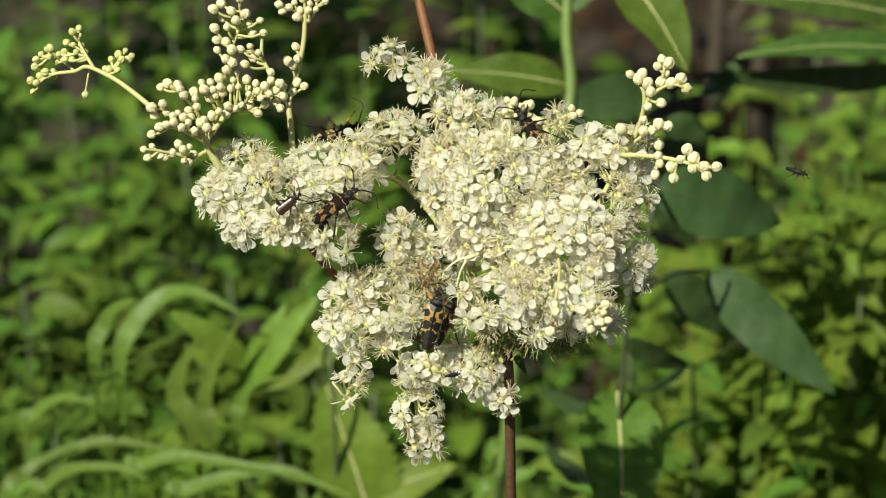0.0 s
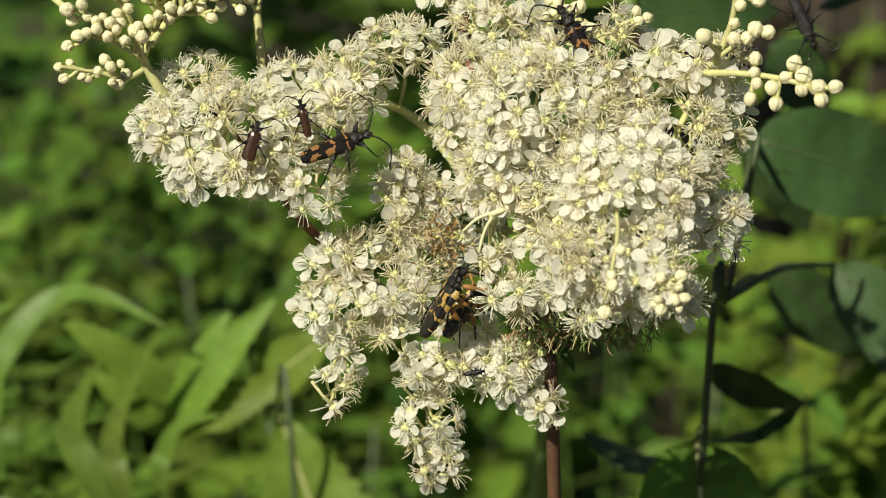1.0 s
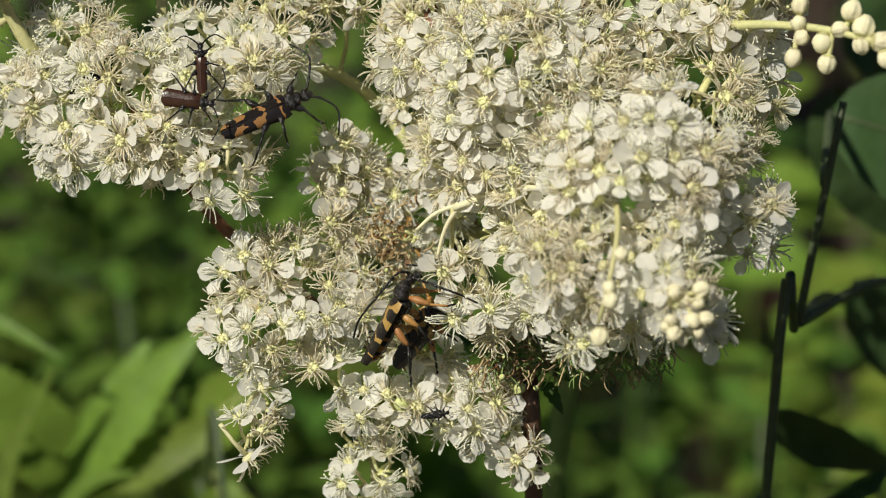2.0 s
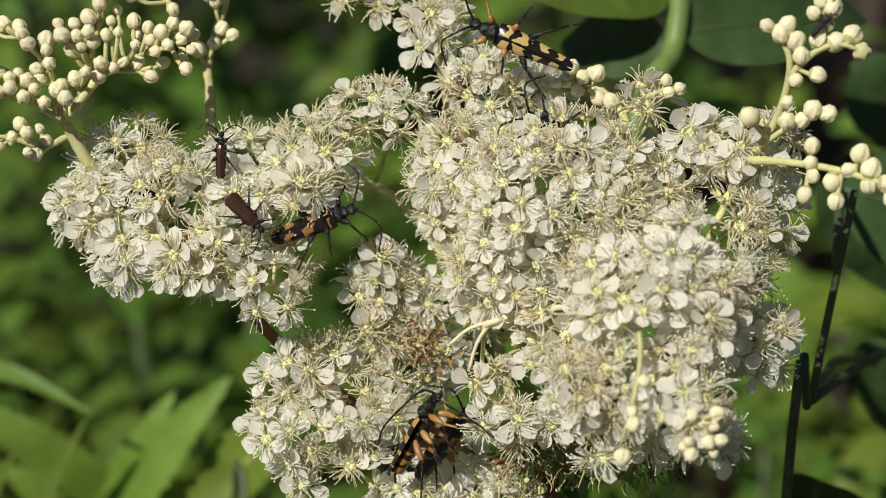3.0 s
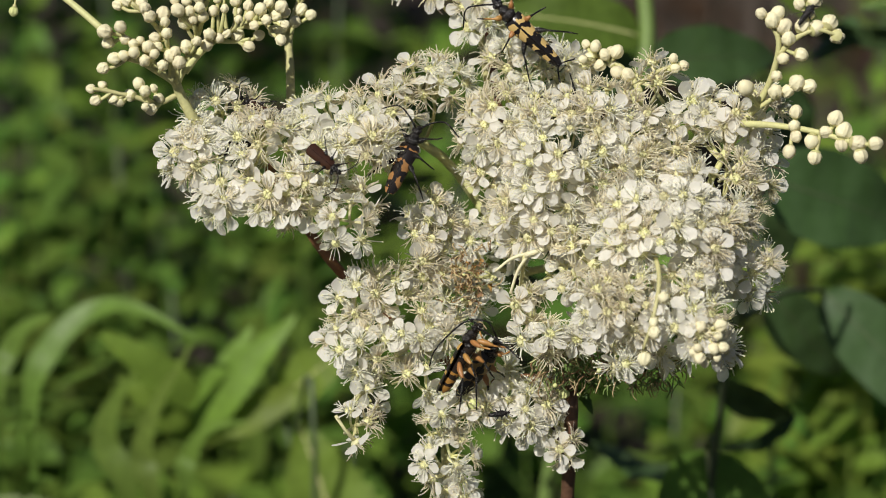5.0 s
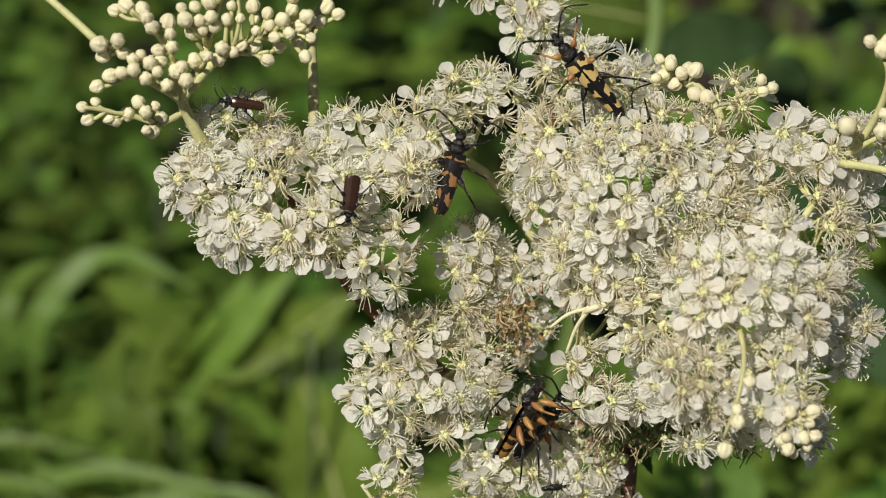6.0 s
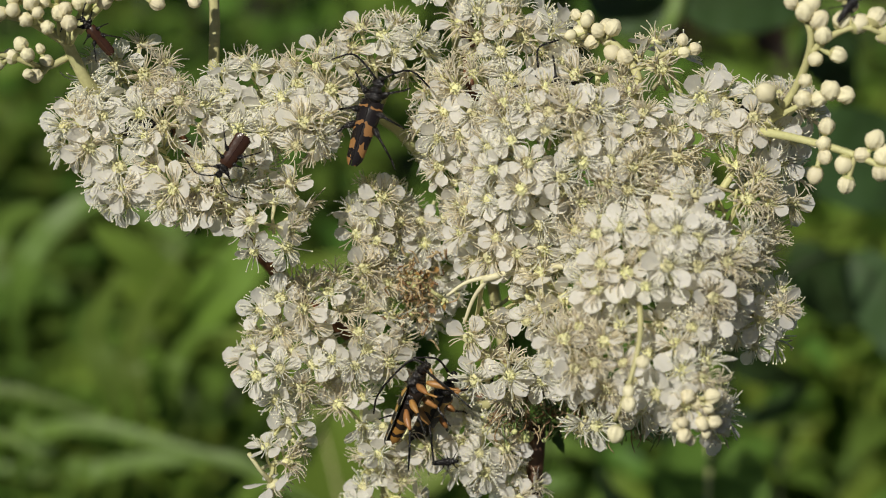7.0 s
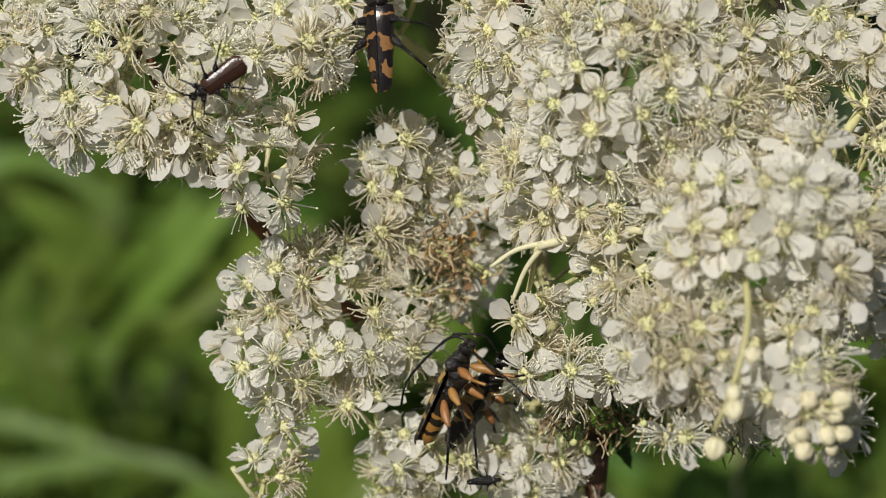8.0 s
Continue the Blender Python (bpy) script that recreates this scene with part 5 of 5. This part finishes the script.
beetle_g = insect("brown_longhorn_beetle", "small slender dark brown longhorn beetle walking on blossoms", "beetle", 0.42, ELYTRA_BROWN, CHITIN, 0.95, 1.15, 1.35, 0.45)
beetle_h = insect("black_beetle", "small black beetle sitting in a hollow of the blossoms", "beetle", 0.42, CHITIN, CHITIN, 1.1, 0.8, 1.6)
beetle_i = insect("tiny_black_beetle", "tiny black beetle with short feelers on the buds", "beetle", 0.33, CHITIN, CHITIN, 1.0, 0.4)
beetle_j = insect("tiny_black_beetle", "tiny black beetle among the white petals", "beetle", 0.24, CHITIN, CHITIN, 1.2, 0.4)
beetle_k = insect("flying_beetle", "dark beetle in flight beside the buds", "beetle", 0.7, CHITIN, CHITIN, 0.9)

# ---- what moves ----
# the plant sways and leans in the wind: seconds, metres to the side, away and up, and degrees about the three axes
SWAY = [
    (0.0, 0.0000, 0.0000, 0.0000, 0.00, -0.00, 0.00),
    (0.5, 0.0027, 0.0487, -0.0201, -0.00, -0.00, -0.00),
    (1.0, 0.0072, 0.0902, -0.0367, 0.00, 0.00, 0.00),
    (1.5, 0.0054, 0.1163, -0.0491, -0.00, -0.00, 0.00),
    (1.7, 0.0046, 0.1170, -0.0493, 0.00, 0.00, 0.00),
    (2.8, 0.0041, 0.1224, -0.0527, 0.02, 1.23, -0.15),
    (3.0, 0.0035, 0.1255, -0.0569, 0.04, 1.36, -0.21),
    (3.5, 0.0024, 0.1026, -0.0481, 0.07, 1.43, -0.21),
    (4.0, 0.0003, 0.0763, -0.0318, 0.09, 1.37, -0.16),
    (4.5, -0.0041, 0.0482, -0.0198, 0.07, 1.48, -0.30),
    (5.0, -0.0027, 0.0427, -0.0185, 0.18, 1.38, -0.09),
    (5.2, -0.0013, -0.0035, 0.0042, 0.23, 1.34, -0.09),
    (6.3, -0.0067, -0.0177, 0.0228, 0.41, 0.93, -0.50),
    (6.5, -0.0080, -0.0163, 0.0231, 0.43, 0.85, -0.50),
    (7.0, -0.0083, 0.0003, 0.0127, 0.57, 0.15, -0.24),
    (7.5, -0.0084, 0.0061, 0.0108, 0.64, 0.07, -0.33),
    (8.0, -0.0023, 0.0077, 0.0087, 0.60, 0.10, -0.30),
]


def swayed(x, y, z, rx, ry, rz):
    """The pose of the plant when its head has moved and leaned."""
    return Matrix.Translation(MIDDLE) @ pose(x, y, z, rx, ry, rz) @ Matrix.Translation(-MIDDLE)


def perch(u, v, w, heading, lean=0.0, bank=0.0):
    """A pose on the flower head: the body's heading in degrees counter-clockwise from the right, its nose raised by lean."""
    a = radians(heading)
    y = SIDE * math.cos(a) + RISE * math.sin(a)
    x = y.cross(NEAR)
    m = Matrix((x, y, NEAR)).transposed().to_4x4()
    return Matrix.Translation(at(u, v, w)) @ m @ pose(0, 0, 0, lean, 0, 0) @ pose(0, 0, 0, 0, bank, 0)


def ride(thing, rows, lean=0.0, bank=0.0, du=0.0, dv=0.0, dw=0.0, turn=0.0):
    """Key an insect that walks over the flower head while the plant sways: rows of seconds, place on the head and heading."""
    times = [r[0] for r in rows]
    keys = []
    for t, *lean_to in SWAY:
        u, v, w, h = [float(np.interp(t, times, [r[i] for r in rows])) for i in (1, 2, 3, 4)]
        roll = bank if len(rows[0]) < 6 else float(np.interp(t, times, [r[5] for r in rows]))
        nose = lean if len(rows[0]) < 7 else float(np.interp(t, times, [r[6] for r in rows]))
        keys.append((t, swayed(*lean_to) @ perch(u + du, v + dv, w + dw, h + turn, nose, roll)))
    walk(thing, keys)


def motions():
    walk(plant, [(t, swayed(*lean_to)) for t, *lean_to in SWAY])
    pair = [(0.0, -2.0, -17.1, 1, 77, 2, 6), (0.5, -2.8, -18.3, 1, 67, -6, 10), (1.0, -1.3, -18.7, 1.5, 58, -48, 16), (1.5, -1.5, -18.2, 2, 61, -62, 20), (3.0, -2.8, -20.2, 2, 62, -105, 20), (3.5, -3.0, -20.2, 2, 66, -112, 20), (4.0, -3.5, -20.7, 2, 68, -115, 20), (4.5, -3.2, -21.6, 2, 57, -118, 20), (5.0, -3.7, -22.6, 2, 64, -120, 20), (6.3, -2.2, -21.8, 2, 68, -122, 20), (7.0, -2.4, -23.6, 2, 72, -125, 20), (8.0, -1.6, -22.0, 2, 72, -125, 20)]
    mate = [(*r[:5], 20, r[6] * 0.6) for r in pair]
    ride(beetle_a, pair, 18, 0, -0.4, 0, 2.4)
    ride(beetle_b, mate, 4, 34, 2.2, -0.5, -5.5, -6)
    ride(beetle_c, [(0.0, -26.7, 10.5, 5, 38), (0.5, -25.0, 11.1, 5, 39), (1.0, -22.9, 9.7, 4, 21), (1.5, -22.3, 10.2, 4, 29), (3.0, -20.8, 11.8, 0, 22), (3.5, -18.7, 12.1, 0, 42), (4.0, -17.1, 13.2, 0, 60), (4.5, -16.4, 13.5, 0, 62), (5.0, -16.7, 14.2, 0, 68), (6.3, -16.2, 18.4, 0, 78), (7.0, -13.5, 19.2, 0, 77), (7.5, -13.3, 20.3, 0, 83), (8.0, -14.7, 20.3, 0, 98)], -10, -18, dw=0.4)
    ride(beetle_d, [(0.0, -29.8, 30.5, -45, 20), (0.5, -10.0, 66.0, -30, 70), (1.0, 13.0, 60.0, -4, 140), (1.4, 13.0, 54.0, 0, 145), (1.8, 12.5, 39.0, 3, 149), (3.0, 9.8, 40.6, 4, 157), (3.5, 7.8, 40.5, 4, 133), (4.0, 6.0, 39.6, 4, 135), (4.5, 5.5, 40.4, 4, 134), (5.0, 4.4, 39.1, 4, 138), (6.3, 3.6, 43.9, 4, 131), (6.5, 3.4, 60.0, 2, 120), (8.0, 3.0, 90.0, -10, 110)], 0, -12)
    ride(beetle_e, [(0.0, 22.5, 29.6, 0, 125), (1.0, 22.0, 30.0, 0, 122), (3.0, 17.5, 26.0, 1, 150), (4.5, 17.5, 25.0, 0, 150), (8.0, 17.5, 24.0, 0, 150)], -6, 0)
    ride(beetle_f, [(0.0, -38.2, 11.5, 8, 40), (0.5, -37.8, 12.4, 8, 79), (1.0, -38.1, 11.1, 8, 74), (1.5, -33.4, 12.3, 8, 4), (3.0, -30.7, 13.3, 8, -44), (3.5, -31.8, 13.6, 8, -35), (4.0, -31.8, 12.5, 8, -49), (4.5, -31.2, 12.4, 8, -57), (5.0, -31.7, 13.3, 8, -38), (6.3, -33.6, 13.5, 8, -103), (7.0, -33.4, 12.9, 8, -119), (7.5, -32.9, 13.6, 8, -119), (8.0, -33.2, 13.3, 8, -140)])
    ride(beetle_g, [(0.0, -29.8, 7.6, 5, 75), (0.5, -29.8, 14.4, 5, 119), (1.0, -29.0, 15.4, 5, 104), (1.5, -28.8, 16.3, 5, 94), (3.0, -35.6, 22.5, 1, 90), (3.5, -38.9, 21.2, -3, 137), (4.0, -38.8, 22.4, -3.5, 152), (4.5, -40.9, 22.0, -3.5, 125), (5.0, -45.1, 23.4, -2, 153), (6.3, -53.0, 27.7, 2, 178), (7.0, -55.4, 28.8, 2, 135), (7.5, -57.5, 30.2, 2, 105), (8.0, -58.5, 31.0, 2, 100)])
    ride(beetle_h, [(0.0, -48.3, 16.2, -2.0, 30), (8.0, -48.0, 15.0, -2.0, 20)])
    ride(beetle_i, [(0.0, 87.2, 19.0, 16, -18), (0.5, 54.2, 44.0, 17, 50), (8.0, 54.4, 43.2, 17, 60)])
    ride(beetle_j, [(0.0, 2.5, -31.8, 1, 10), (8.0, 2.5, -32.2, 1, 10)])
    ride(beetle_k, [(0.0, 130.0, 70.0, 20, -60), (0.5, 100.0, 60.0, 20, -70), (1.0, 61.0, 32.0, 20, -66), (1.5, 85.0, 80.0, 10, -20), (3.0, 140.0, 150.0, -20, 30), (8.0, 160.0, 180.0, -30, 30)])


motions()
